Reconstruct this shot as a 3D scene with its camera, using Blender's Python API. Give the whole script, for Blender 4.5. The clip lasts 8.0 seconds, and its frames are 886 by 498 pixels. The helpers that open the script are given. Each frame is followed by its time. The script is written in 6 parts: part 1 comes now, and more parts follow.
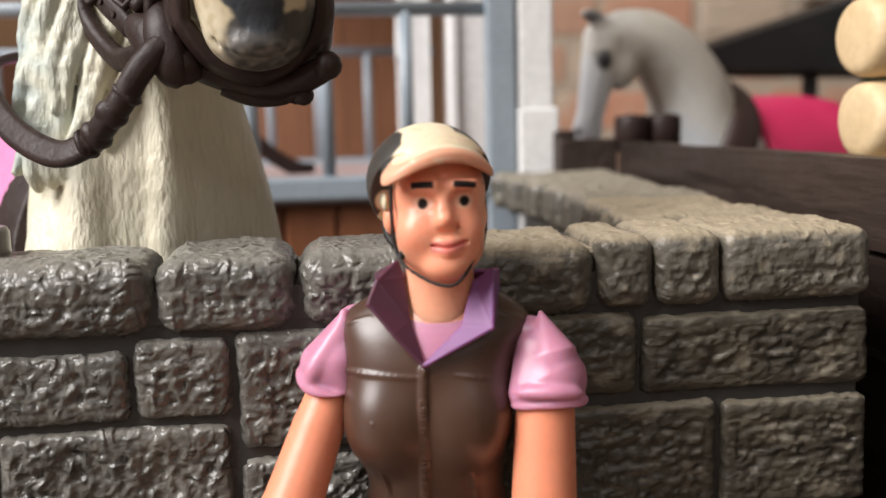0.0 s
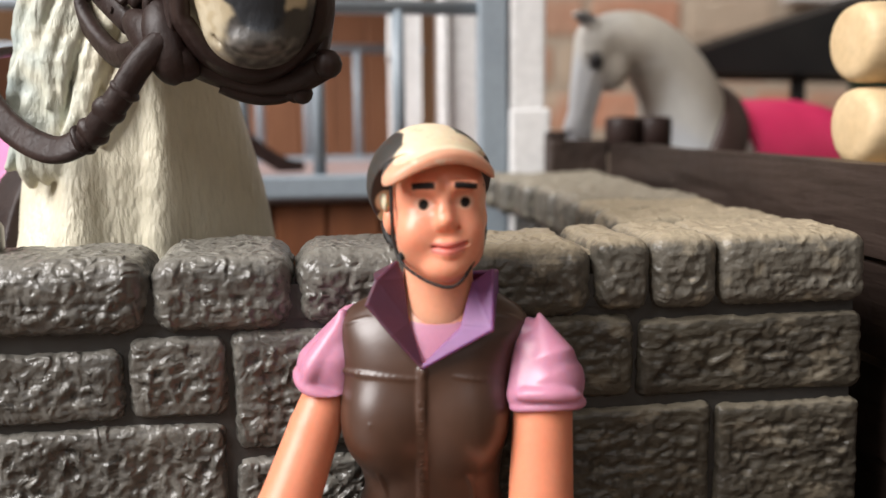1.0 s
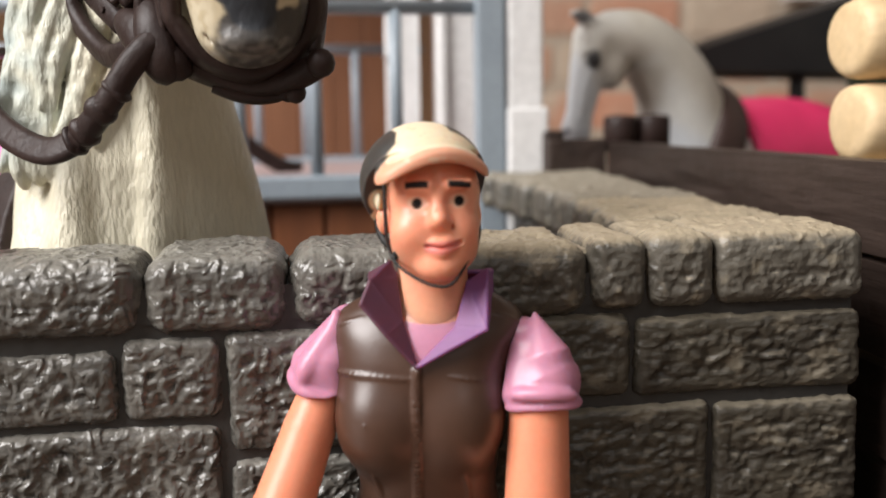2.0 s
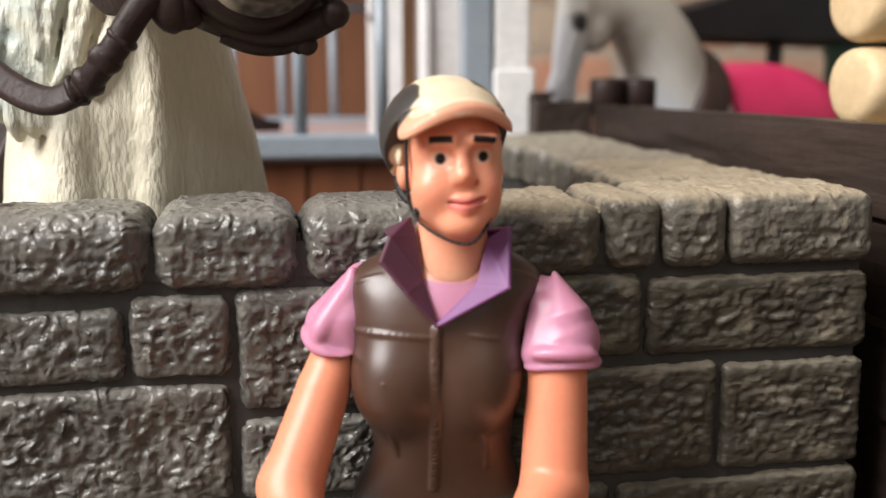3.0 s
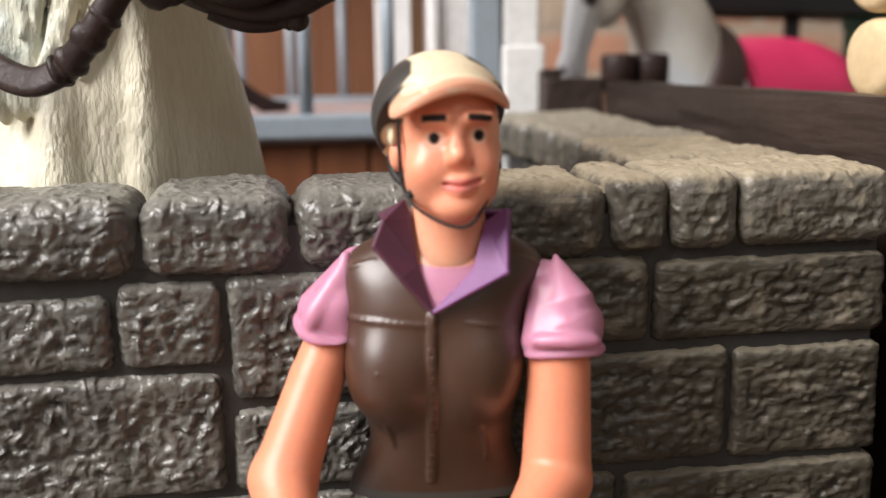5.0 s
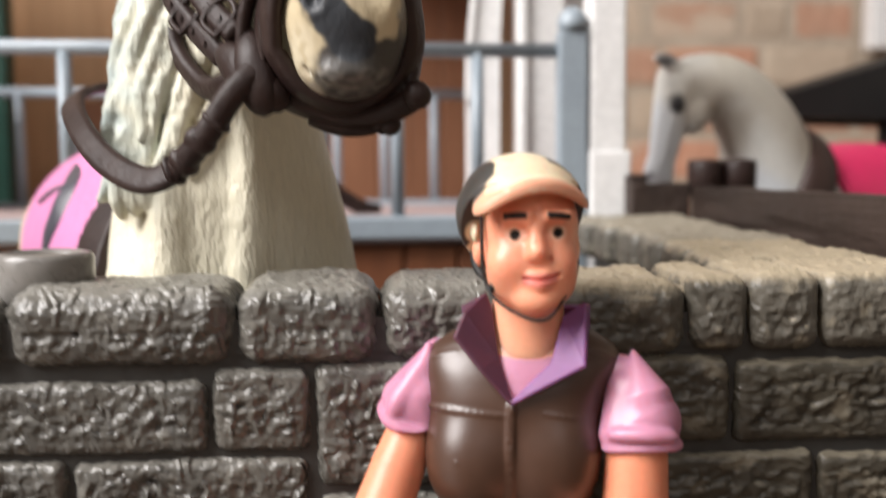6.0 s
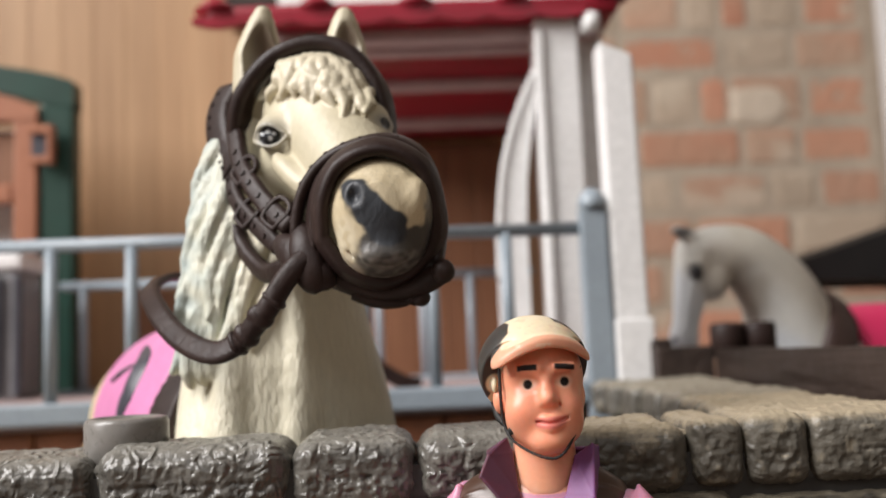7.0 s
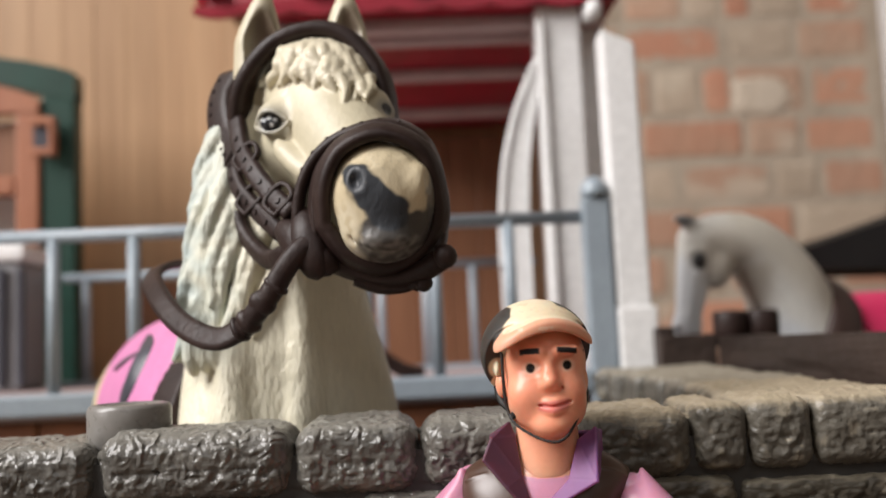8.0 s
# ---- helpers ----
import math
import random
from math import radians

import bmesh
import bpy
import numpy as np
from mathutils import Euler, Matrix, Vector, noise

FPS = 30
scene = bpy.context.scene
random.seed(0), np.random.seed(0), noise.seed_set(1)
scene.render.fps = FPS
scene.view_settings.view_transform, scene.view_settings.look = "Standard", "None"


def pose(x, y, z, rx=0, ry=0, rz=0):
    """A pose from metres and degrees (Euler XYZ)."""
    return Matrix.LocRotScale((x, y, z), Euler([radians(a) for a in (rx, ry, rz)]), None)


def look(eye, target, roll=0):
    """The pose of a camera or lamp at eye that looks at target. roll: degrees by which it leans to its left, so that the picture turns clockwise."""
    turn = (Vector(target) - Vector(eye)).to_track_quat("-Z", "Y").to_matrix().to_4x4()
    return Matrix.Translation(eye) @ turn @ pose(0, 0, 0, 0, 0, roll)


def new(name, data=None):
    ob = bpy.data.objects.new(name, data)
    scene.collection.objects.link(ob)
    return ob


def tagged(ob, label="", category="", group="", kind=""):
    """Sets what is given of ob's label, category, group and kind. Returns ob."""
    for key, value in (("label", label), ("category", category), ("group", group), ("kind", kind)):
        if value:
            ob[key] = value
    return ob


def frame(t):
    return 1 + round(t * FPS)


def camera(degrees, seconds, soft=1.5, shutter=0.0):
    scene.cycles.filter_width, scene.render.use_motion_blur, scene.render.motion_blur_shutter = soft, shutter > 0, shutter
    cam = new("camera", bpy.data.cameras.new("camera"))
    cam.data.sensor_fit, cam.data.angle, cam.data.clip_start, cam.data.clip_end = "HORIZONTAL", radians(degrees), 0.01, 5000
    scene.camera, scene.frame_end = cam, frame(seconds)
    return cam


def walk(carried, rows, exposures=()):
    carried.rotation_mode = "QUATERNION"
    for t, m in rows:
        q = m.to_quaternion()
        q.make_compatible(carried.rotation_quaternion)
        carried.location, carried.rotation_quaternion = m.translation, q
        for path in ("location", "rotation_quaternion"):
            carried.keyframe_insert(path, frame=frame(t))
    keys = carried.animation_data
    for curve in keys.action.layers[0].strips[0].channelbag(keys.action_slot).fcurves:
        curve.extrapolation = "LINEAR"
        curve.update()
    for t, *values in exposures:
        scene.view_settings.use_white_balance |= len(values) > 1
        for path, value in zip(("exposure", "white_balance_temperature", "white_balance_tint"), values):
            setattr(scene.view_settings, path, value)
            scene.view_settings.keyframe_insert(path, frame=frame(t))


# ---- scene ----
# The camera: one hand-held take that lingers on the rider, then tilts up to the pony.
cam = camera(50.45, 8.0, shutter=0.5)
cam.data.dof.use_dof = True
cam.data.dof.focus_distance = 0.113
cam.data.dof.aperture_fstop = 22.5
# seconds, x, y, z, yaw, pitch, roll
ROWS = [
    (0, 0.00355, 0.00274, 0.08821, -7.45, -7.60, -1.36),
    (0.5, 0.00249, 0.00335, 0.08830, -8.01, -7.72, -1.05),
    (1, 0.00198, 0.00320, 0.08847, -8.41, -7.70, -0.62),
    (1.5, 0.00235, 0.00379, 0.08846, -8.54, -7.74, -0.69),
    (2, 0.00282, 0.00377, 0.08824, -8.34, -7.66, -0.95),
    (2.1, -0.00281, 0.00643, 0.08728, -10.20, -9.96, 0.15),
    (2.2, -0.00269, 0.00643, 0.08725, -10.27, -9.95, 0.16),
    (3.3, -0.00287, 0.00638, 0.08726, -10.70, -9.83, -0.13),
    (3.5, -0.00255, 0.00632, 0.08735, -10.67, -9.89, -0.07),
    (4, -0.00216, 0.00684, 0.08728, -10.72, -10.13, -0.20),
    (4.2, -0.00190, 0.00705, 0.08720, -10.74, -10.15, -0.33),
    (5.3, 0.00159, 0.01084, 0.08692, -8.38, -11.30, -1.10),
    (5.5, 0.00283, 0.01136, 0.08684, -7.50, -11.14, -1.45),
    (5.6, 0.00300, 0.01180, 0.08610, -7.31, -10.30, -1.52),
    (5.7, 0.00110, 0.01010, 0.08590, -6.95, -8.45, -1.20),
    (5.8, -0.00025, 0.00802, 0.08624, -6.29, -6.99, -0.57),
    (6, 0.00015, 0.00559, 0.08647, -4.16, -4.71, -0.38),
    (6.1, 0.00273, 0.00342, 0.08729, -3.63, -3.49, -0.70),
    (6.2, 0.00540, 0.00164, 0.08768, -3.50, -2.45, -0.70),
    (6.3, 0.00394, -0.00094, 0.08750, -2.82, -0.70, -1.17),
    (6.5, 0.00259, -0.00387, 0.08616, -2.28, 1.40, -1.50),
    (6.8, 0.00079, -0.01155, 0.08461, -1.87, 4.69, -1.69),
    (7, 0.00132, -0.01238, 0.08437, -1.82, 6.24, -2.44),
    (7.2, 0.00165, -0.01269, 0.08420, -1.68, 6.47, -2.80),
    (7.5, 0.00152, -0.01405, 0.08321, -1.67, 6.97, -2.84),
    (8, 0.00136, -0.01201, 0.08344, -1.64, 5.77, -2.65),
]
walk(cam, [(t, pose(x, y, z, 90 + pitch, 0, yaw) @ pose(0, 0, 0, 0, 0, roll)) for t, x, y, z, yaw, pitch, roll in ROWS],
     exposures=[(0.0, 0.06), (2.0, 0.08), (4.0, 0.14), (5.5, 0.18), (6.0, 0.24), (6.5, 0.12), (7.0, -0.07), (8.0, -0.10)])

C = 0.01  # the toys are laid out in centimetres

# ---- light: a cloudy window on one side of the room, and an added fill ----
world = bpy.data.worlds.new("world")
scene.world = world
world.use_nodes = True
wn = world.node_tree
sky = wn.nodes.new("ShaderNodeTexSky")
sky.sky_type, sky.sun_disc, sky.sun_elevation, sky.sun_rotation = "NISHITA", False, radians(40), radians(250)
wn.links.new(sky.outputs[0], wn.nodes["Background"].inputs[0])
wn.nodes["Background"].inputs[1].default_value = 0.1


def area_lamp(name, eye, target, sx, sy, watts, colour):
    data = bpy.data.lights.new(name, "AREA")
    data.shape, data.size, data.size_y, data.energy, data.color = "RECTANGLE", sx, sy, watts, colour
    ob = new(name, data)
    ob.matrix_world = look(eye, target)
    return ob


# daylight through the tall west window
area_lamp("room_light", (-1.5, -0.5, 1.40), (0.0, 0.15, 0.1), 1.1, 1.5, 91.0, (1.0, 0.968, 0.955))
# added fill from behind the camera; no window is known there
area_lamp("room_light", (0.35, -1.86, 1.45), (0.1, 0.2, 0.1), 0.9, 0.9, 5.5, (1.0, 0.975, 0.96))

# ---- materials ----


def nodes_of(name):
    m = bpy.data.materials.new(name)
    m.use_nodes = True
    return m, m.node_tree.nodes, m.node_tree.links, m.node_tree.nodes["Principled BSDF"]


def surface(name, colour, colour2=None, rough=0.5, scale=100.0, stretch=(1, 1, 1), bump=0.2, fine=900.0, depth=0.0004, metal=0.0, vary=0.0, coat=0.0, spec=0.5, wear=None, brushed_toplight=None, crag=None):
    """A painted, moulded or natural surface: two colours blended by broad noise, fine grain, relief and per-piece variation."""
    m, n, l, b = nodes_of(name)
    tc = n.new("ShaderNodeTexCoord")
    mp = n.new("ShaderNodeMapping")
    mp.inputs["Scale"].default_value = stretch
    l.new(tc.outputs["Object"], mp.inputs[0])
    info = n.new("ShaderNodeObjectInfo")
    shift = n.new("ShaderNodeVectorMath")
    shift.operation = "MULTIPLY_ADD"
    rnd = n.new("ShaderNodeCombineXYZ")
    l.new(info.outputs["Random"], rnd.inputs[0])
    l.new(info.outputs["Random"], rnd.inputs[2])
    l.new(rnd.outputs[0], shift.inputs[0])
    shift.inputs[1].default_value = (3.1, 1.7, 2.3)
    l.new(mp.outputs[0], shift.inputs[2])
    big = n.new("ShaderNodeTexNoise")
    big.inputs["Scale"].default_value, big.inputs["Detail"].default_value = scale, 5
    l.new(shift.outputs[0], big.inputs[0])
    small = n.new("ShaderNodeTexNoise")
    small.inputs["Scale"].default_value, small.inputs["Detail"].default_value = fine, 4
    l.new(shift.outputs[0], small.inputs[0])
    ramp = n.new("ShaderNodeMapRange")
    ramp.inputs[1].default_value, ramp.inputs[2].default_value = 0.32, 0.68
    l.new(big.outputs[0], ramp.inputs[0])
    mix = n.new("ShaderNodeMix")
    mix.data_type = "RGBA"
    mix.inputs["A"].default_value = (*colour, 1)
    mix.inputs["B"].default_value = (*(colour2 or [c * 0.8 for c in colour]), 1)
    l.new(ramp.outputs[0], mix.inputs["Factor"])
    last = mix.outputs["Result"]
    hsv = n.new("ShaderNodeHueSaturation")
    val = n.new("ShaderNodeMath")
    val.operation = "MULTIPLY_ADD"
    l.new(small.outputs[0], val.inputs[0])
    val.inputs[1].default_value, val.inputs[2].default_value = 0.35, 0.83
    if vary:
        add = n.new("ShaderNodeMath")
        add.operation = "MULTIPLY_ADD"
        l.new(info.outputs["Random"], add.inputs[0])
        add.inputs[1].default_value = vary
        l.new(val.outputs[0], add.inputs[2])
        sub = n.new("ShaderNodeMath")
        sub.operation = "SUBTRACT"
        l.new(add.outputs[0], sub.inputs[0])
        sub.inputs[1].default_value = vary / 2
        l.new(sub.outputs[0], hsv.inputs["Value"])
    else:
        l.new(val.outputs[0], hsv.inputs["Value"])
    l.new(last, hsv.inputs["Color"])
    last = hsv.outputs[0]
    if wear:
        spots = n.new("ShaderNodeTexNoise")
        spots.inputs["Scale"].default_value, spots.inputs["Detail"].default_value = wear[1], 6
        l.new(shift.outputs[0], spots.inputs[0])
        cut = n.new("ShaderNodeMapRange")
        cut.inputs[1].default_value, cut.inputs[2].default_value = wear[2], wear[2] + 0.08
        l.new(spots.outputs[0], cut.inputs[0])
        over = n.new("ShaderNodeMix")
        over.data_type = "RGBA"
        l.new(cut.outputs[0], over.inputs["Factor"])
        l.new(last, over.inputs["A"])
        over.inputs["B"].default_value = (*wear[0], 1)
        last = over.outputs["Result"]
    if brushed_toplight:
        # paler upward faces: brush-caught paint, with light from above put into the colour
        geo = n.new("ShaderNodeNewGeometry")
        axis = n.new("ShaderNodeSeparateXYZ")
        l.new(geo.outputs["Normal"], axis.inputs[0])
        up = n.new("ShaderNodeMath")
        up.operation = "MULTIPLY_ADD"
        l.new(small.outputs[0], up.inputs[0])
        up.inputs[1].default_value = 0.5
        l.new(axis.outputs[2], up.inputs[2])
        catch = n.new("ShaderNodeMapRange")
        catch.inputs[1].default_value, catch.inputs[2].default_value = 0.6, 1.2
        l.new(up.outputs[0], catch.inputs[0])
        top_mix = n.new("ShaderNodeMix")
        top_mix.data_type = "RGBA"
        l.new(catch.outputs[0], top_mix.inputs["Factor"])
        l.new(last, top_mix.inputs["A"])
        top_mix.inputs["B"].default_value = (*brushed_toplight, 1)
        last = top_mix.outputs["Result"]
    l.new(last, b.inputs["Base Color"])
    rr = n.new("ShaderNodeMapRange")
    rr.inputs[3].default_value, rr.inputs[4].default_value = max(0.03, rough - 0.1), min(1, rough + 0.1)
    l.new(small.outputs[0], rr.inputs[0])
    l.new(rr.outputs[0], b.inputs["Roughness"])
    b.inputs["Metallic"].default_value = metal
    b.inputs["Coat Weight"].default_value = coat
    b.inputs["Coat Roughness"].default_value = 0.15
    b.inputs["Specular IOR Level"].default_value = spec
    if bump:
        bm_ = n.new("ShaderNodeBump")
        bm_.inputs["Strength"].default_value, bm_.inputs["Distance"].default_value = bump, depth
        l.new(small.outputs[0], bm_.inputs["Height"])
        l.new(bm_.outputs[0], b.inputs["Normal"])
        if crag:
            # chiselled ridges and flakes under the fine grain
            flakes = n.new("ShaderNodeTexNoise")
            flakes.noise_type = "RIDGED_MULTIFRACTAL"
            flakes.inputs["Scale"].default_value, flakes.inputs["Detail"].default_value = crag[0], 4
            flakes.inputs["Distortion"].default_value = 0.6
            l.new(shift.outputs[0], flakes.inputs[0])
            chips = n.new("ShaderNodeBump")
            chips.inputs["Strength"].default_value, chips.inputs["Distance"].default_value = crag[2], crag[1]
            l.new(flakes.outputs[0], chips.inputs["Height"])
            l.new(chips.outputs[0], bm_.inputs["Normal"])
    return m


def painted(name, rough=0.4, bump=0.15, fine=1500.0, depth=0.0002, coat=0.0, grain=0.25, stretch=(1, 1, 1), subsurface=0.0, spec=0.5):
    """Moulded plastic whose paint colours lie in the mesh's 'paint' attribute, with a little mottling."""
    m, n, l, b = nodes_of(name)
    at = n.new("ShaderNodeAttribute")
    at.attribute_name = "paint"
    tc = n.new("ShaderNodeTexCoord")
    mp = n.new("ShaderNodeMapping")
    mp.inputs["Scale"].default_value = stretch
    l.new(tc.outputs["Object"], mp.inputs[0])
    small = n.new("ShaderNodeTexNoise")
    small.inputs["Scale"].default_value, small.inputs["Detail"].default_value = fine, 4
    l.new(mp.outputs[0], small.inputs[0])
    broad = n.new("ShaderNodeTexNoise")
    broad.inputs["Scale"].default_value, broad.inputs["Detail"].default_value = fine / 8, 3
    l.new(mp.outputs[0], broad.inputs[0])
    add = n.new("ShaderNodeMath")
    l.new(small.outputs[0], add.inputs[0])
    l.new(broad.outputs[0], add.inputs[1])
    val = n.new("ShaderNodeMath")
    val.operation = "MULTIPLY_ADD"
    l.new(add.outputs[0], val.inputs[0])
    val.inputs[1].default_value, val.inputs[2].default_value = grain, 1 - grain
    hsv = n.new("ShaderNodeHueSaturation")
    l.new(val.outputs[0], hsv.inputs["Value"])
    l.new(at.outputs["Color"], hsv.inputs["Color"])
    l.new(hsv.outputs[0], b.inputs["Base Color"])
    rr = n.new("ShaderNodeMath")
    rr.operation = "MULTIPLY"
    l.new(at.outputs["Alpha"], rr.inputs[0])
    rr.inputs[1].default_value = rough
    l.new(rr.outputs[0], b.inputs["Roughness"])
    b.inputs["Specular IOR Level"].default_value = spec
    b.inputs["Coat Weight"].default_value = coat
    if subsurface:
        b.inputs["Subsurface Weight"].default_value = subsurface
        b.inputs["Subsurface Radius"].default_value = (1.0, 0.45, 0.3)
        b.inputs["Subsurface Scale"].default_value = 0.0022
    bm_ = n.new("ShaderNodeBump")
    bm_.inputs["Strength"].default_value, bm_.inputs["Distance"].default_value = bump, depth
    l.new(small.outputs[0], bm_.inputs["Height"])
    l.new(bm_.outputs[0], b.inputs["Normal"])
    return m


STONE = surface("grey_moulded_stone", (0.122, 0.115, 0.100), (0.076, 0.072, 0.063), rough=0.30, spec=0.6, scale=150, fine=900, bump=0.5, depth=0.0006, vary=0.18, wear=((0.165, 0.158, 0.138), 260, 0.58), brushed_toplight=(0.21, 0.20, 0.175), crag=(560, 0.0011, 0.85))
SANDSTONE = surface("sand_brushed_toplit_stone", (0.125, 0.114, 0.092), (0.08, 0.072, 0.057), rough=0.44, scale=150, fine=900, bump=0.5, depth=0.0006, vary=0.15, wear=((0.20, 0.175, 0.13), 260, 0.56), brushed_toplight=(0.375, 0.315, 0.22), crag=(500, 0.0008, 0.55))
# greyer sand stone for the far coping, its stall-side shade put into the colour
SHADEDSAND = surface("faintly_brushed_shaded_stone", (0.120, 0.111, 0.092), (0.077, 0.071, 0.058), rough=0.44, scale=150, fine=900, bump=0.5, depth=0.0006, vary=0.1, wear=((0.18, 0.165, 0.13), 260, 0.57), brushed_toplight=(0.275, 0.245, 0.19), crag=(500, 0.0008, 0.55))
# olive-toned stone, also darkened for the shade to the rider's right
SHADEDOLIVE = surface("shaded_olive_moulded_stone", (0.071, 0.062, 0.045), (0.042, 0.036, 0.027), rough=0.40, scale=150, stretch=(0.7, 1, 1.2), fine=900, bump=0.5, depth=0.0006, vary=0.15, wear=((0.15, 0.13, 0.095), 260, 0.57), brushed_toplight=(0.20, 0.175, 0.13), crag=(480, 0.0009, 0.55))
MORTAR = surface("dark_grey_joint", (0.036, 0.035, 0.032), (0.026, 0.025, 0.023), rough=0.5, scale=120, fine=800, bump=0.3)
GREYRAIL = surface("blue_grey_plastic", (0.285, 0.335, 0.375), (0.255, 0.30, 0.34), rough=0.35, scale=60, fine=600, bump=0.05)
GREYPEG = surface("warm_grey_plastic", (0.22, 0.205, 0.19), (0.19, 0.18, 0.165), rough=0.3, scale=90, fine=900, bump=0.1)
DARKWOOD = surface("dark_brown_moulded_wood", (0.022, 0.0145, 0.0115), (0.046, 0.031, 0.025), spec=0.3, rough=0.5, scale=90, stretch=(1, 0.12, 1), fine=420, bump=0.7, depth=0.0008, vary=0.15)
STALLWOOD = surface("red_brown_board", (0.23, 0.085, 0.035), (0.15, 0.052, 0.022), rough=0.5, scale=120, stretch=(1, 1, 0.07), fine=500, bump=0.3, vary=0.25)
INNERWOOD = surface("mid_brown_board", (0.225, 0.10, 0.048), (0.165, 0.068, 0.031), rough=0.5, scale=90, stretch=(1, 1, 0.08), fine=450, bump=0.25, vary=0.15)
PINE = surface("oiled_pine_panel", (0.46, 0.285, 0.155), (0.345, 0.20, 0.102), rough=0.45, scale=60, stretch=(1, 1, 0.05), fine=300, bump=0.15, vary=0.12)
WHITE = surface("white_plastic", (0.80, 0.795, 0.785), (0.75, 0.745, 0.735), rough=0.35, scale=30, fine=400, bump=0.05)
RED = surface("crimson_plastic", (0.31, 0.006, 0.024), (0.23, 0.004, 0.016), rough=0.4, scale=40, fine=400, bump=0.1, vary=0.1)
BATTEN = surface("grey_pink_batten", (0.47, 0.365, 0.355), (0.40, 0.305, 0.295), rough=0.45, scale=40, fine=400, bump=0.05)
GREEN = surface("dark_green_plastic", (0.006, 0.042, 0.028), (0.005, 0.032, 0.021), rough=0.4, scale=60, fine=500, bump=0.1)
DOORWOOD = surface("orange_brown_plastic_wood", (0.36, 0.145, 0.075), (0.27, 0.10, 0.05), rough=0.45, scale=70, stretch=(1, 1, 0.15), fine=500, bump=0.2)
BLACK = surface("matt_black_plastic", (0.010, 0.010, 0.010), (0.015, 0.015, 0.014), spec=0.25, rough=0.65, scale=50, fine=500, bump=0.2)
LOG = surface("pale_peeled_log", (0.66, 0.50, 0.30), (0.57, 0.42, 0.235), rough=0.55, scale=150, stretch=(0.4, 1, 1), fine=700, bump=0.2)
PINKCLOTH = surface("hot_pink_plastic", (0.72, 0.03, 0.135), (0.62, 0.022, 0.11), rough=0.45, scale=60, fine=900, bump=0.15)
LEATHER = surface("dark_brown_rubber", (0.018, 0.0095, 0.008), (0.031, 0.018, 0.015), spec=0.27, rough=0.48, scale=220, fine=900, bump=0.45, depth=0.0003)
COLLARBROWN = surface("red_brown_rubber", (0.05, 0.026, 0.021), (0.035, 0.018, 0.015), rough=0.5, scale=150, fine=900, bump=0.2)
PADPINK = surface("pale_pink_plastic", (0.62, 0.22, 0.42), (0.56, 0.19, 0.37), rough=0.45, scale=120, fine=900, bump=0.1)
LIME = surface("rough_lime_mortar", (0.50, 0.415, 0.325), (0.40, 0.32, 0.245), rough=0.9, scale=16, fine=120, bump=0.7, depth=0.006)
PALELIME = surface("pale_lime_lump", (0.66, 0.56, 0.45), (0.54, 0.44, 0.34), rough=0.9, scale=16, fine=120, bump=0.7, depth=0.006)
PLASTER = surface("cream_plaster", (0.38, 0.345, 0.305), (0.33, 0.295, 0.26), rough=0.85, scale=3, fine=60, bump=0.2, depth=0.002)
FLOORWOOD = surface("dark_oak_floor", (0.12, 0.075, 0.045), (0.085, 0.052, 0.03), rough=0.5, scale=9, stretch=(1, 0.08, 1), fine=90, bump=0.2, vary=0.2)
GALV = surface("dull_silver_plastic", (0.24, 0.24, 0.245), (0.17, 0.17, 0.18), rough=0.35, scale=60, fine=400, bump=0.1)
PADDARK = surface("slate_grey_plastic", (0.05, 0.05, 0.065), (0.035, 0.035, 0.045), rough=0.4, scale=120, fine=900, bump=0.1)
TEALISH = surface("pale_green_plastic", (0.16, 0.42, 0.32), (0.13, 0.36, 0.27), rough=0.4, scale=60, fine=500, bump=0.1)

# ---- building blocks ----
BASE = {}


def thing(name, x, y, z, label, category, group="", kind=""):
    """An empty at the thing's base (centimetres)."""
    ob = new(name)
    ob.empty_display_size = 0.01
    ob.location = (x * C, y * C, z * C)
    BASE[ob] = Vector((x, y, z))
    return tagged(ob, label, category, group, kind)


def part(name, shape, material, parent=None, label="", smooth=False):
    """One mesh object from a bmesh or (verts, faces) in room centimetres, under a thing or a part."""
    me = bpy.data.meshes.new(name)
    base = BASE.get(parent, Vector((0, 0, 0)))
    if isinstance(shape, bmesh.types.BMesh):
        bmesh.ops.recalc_face_normals(shape, faces=shape.faces)
        bmesh.ops.translate(shape, verts=shape.verts, vec=-base)
        bmesh.ops.scale(shape, verts=shape.verts, vec=(C, C, C))
        shape.to_mesh(me)
        shape.free()
    else:
        v = (np.asarray(shape[0], float).reshape(-1, 3) - np.array(base)) * C
        me.from_pydata(v.tolist(), [], [list(map(int, q)) for q in shape[1]])
    me.materials.append(material)
    if smooth:
        me.polygons.foreach_set("use_smooth", [True] * len(me.polygons))
    ob = new(name, me)
    if parent is not None:
        ob.parent = parent
    BASE[ob] = base
    return tagged(ob, label)


def solo(name, shape, material, base, label, category, group="", kind="", smooth=False):
    """A thing of one mesh, with its origin at base."""
    me_ob = new(name)
    BASE[me_ob] = Vector(base)
    ob = part(name, shape, material, me_ob, "", smooth)
    ob.parent = None
    ob.location = Vector(base) * C
    bpy.data.objects.remove(me_ob)
    ob.name = name
    return tagged(ob, label, category, group, kind)


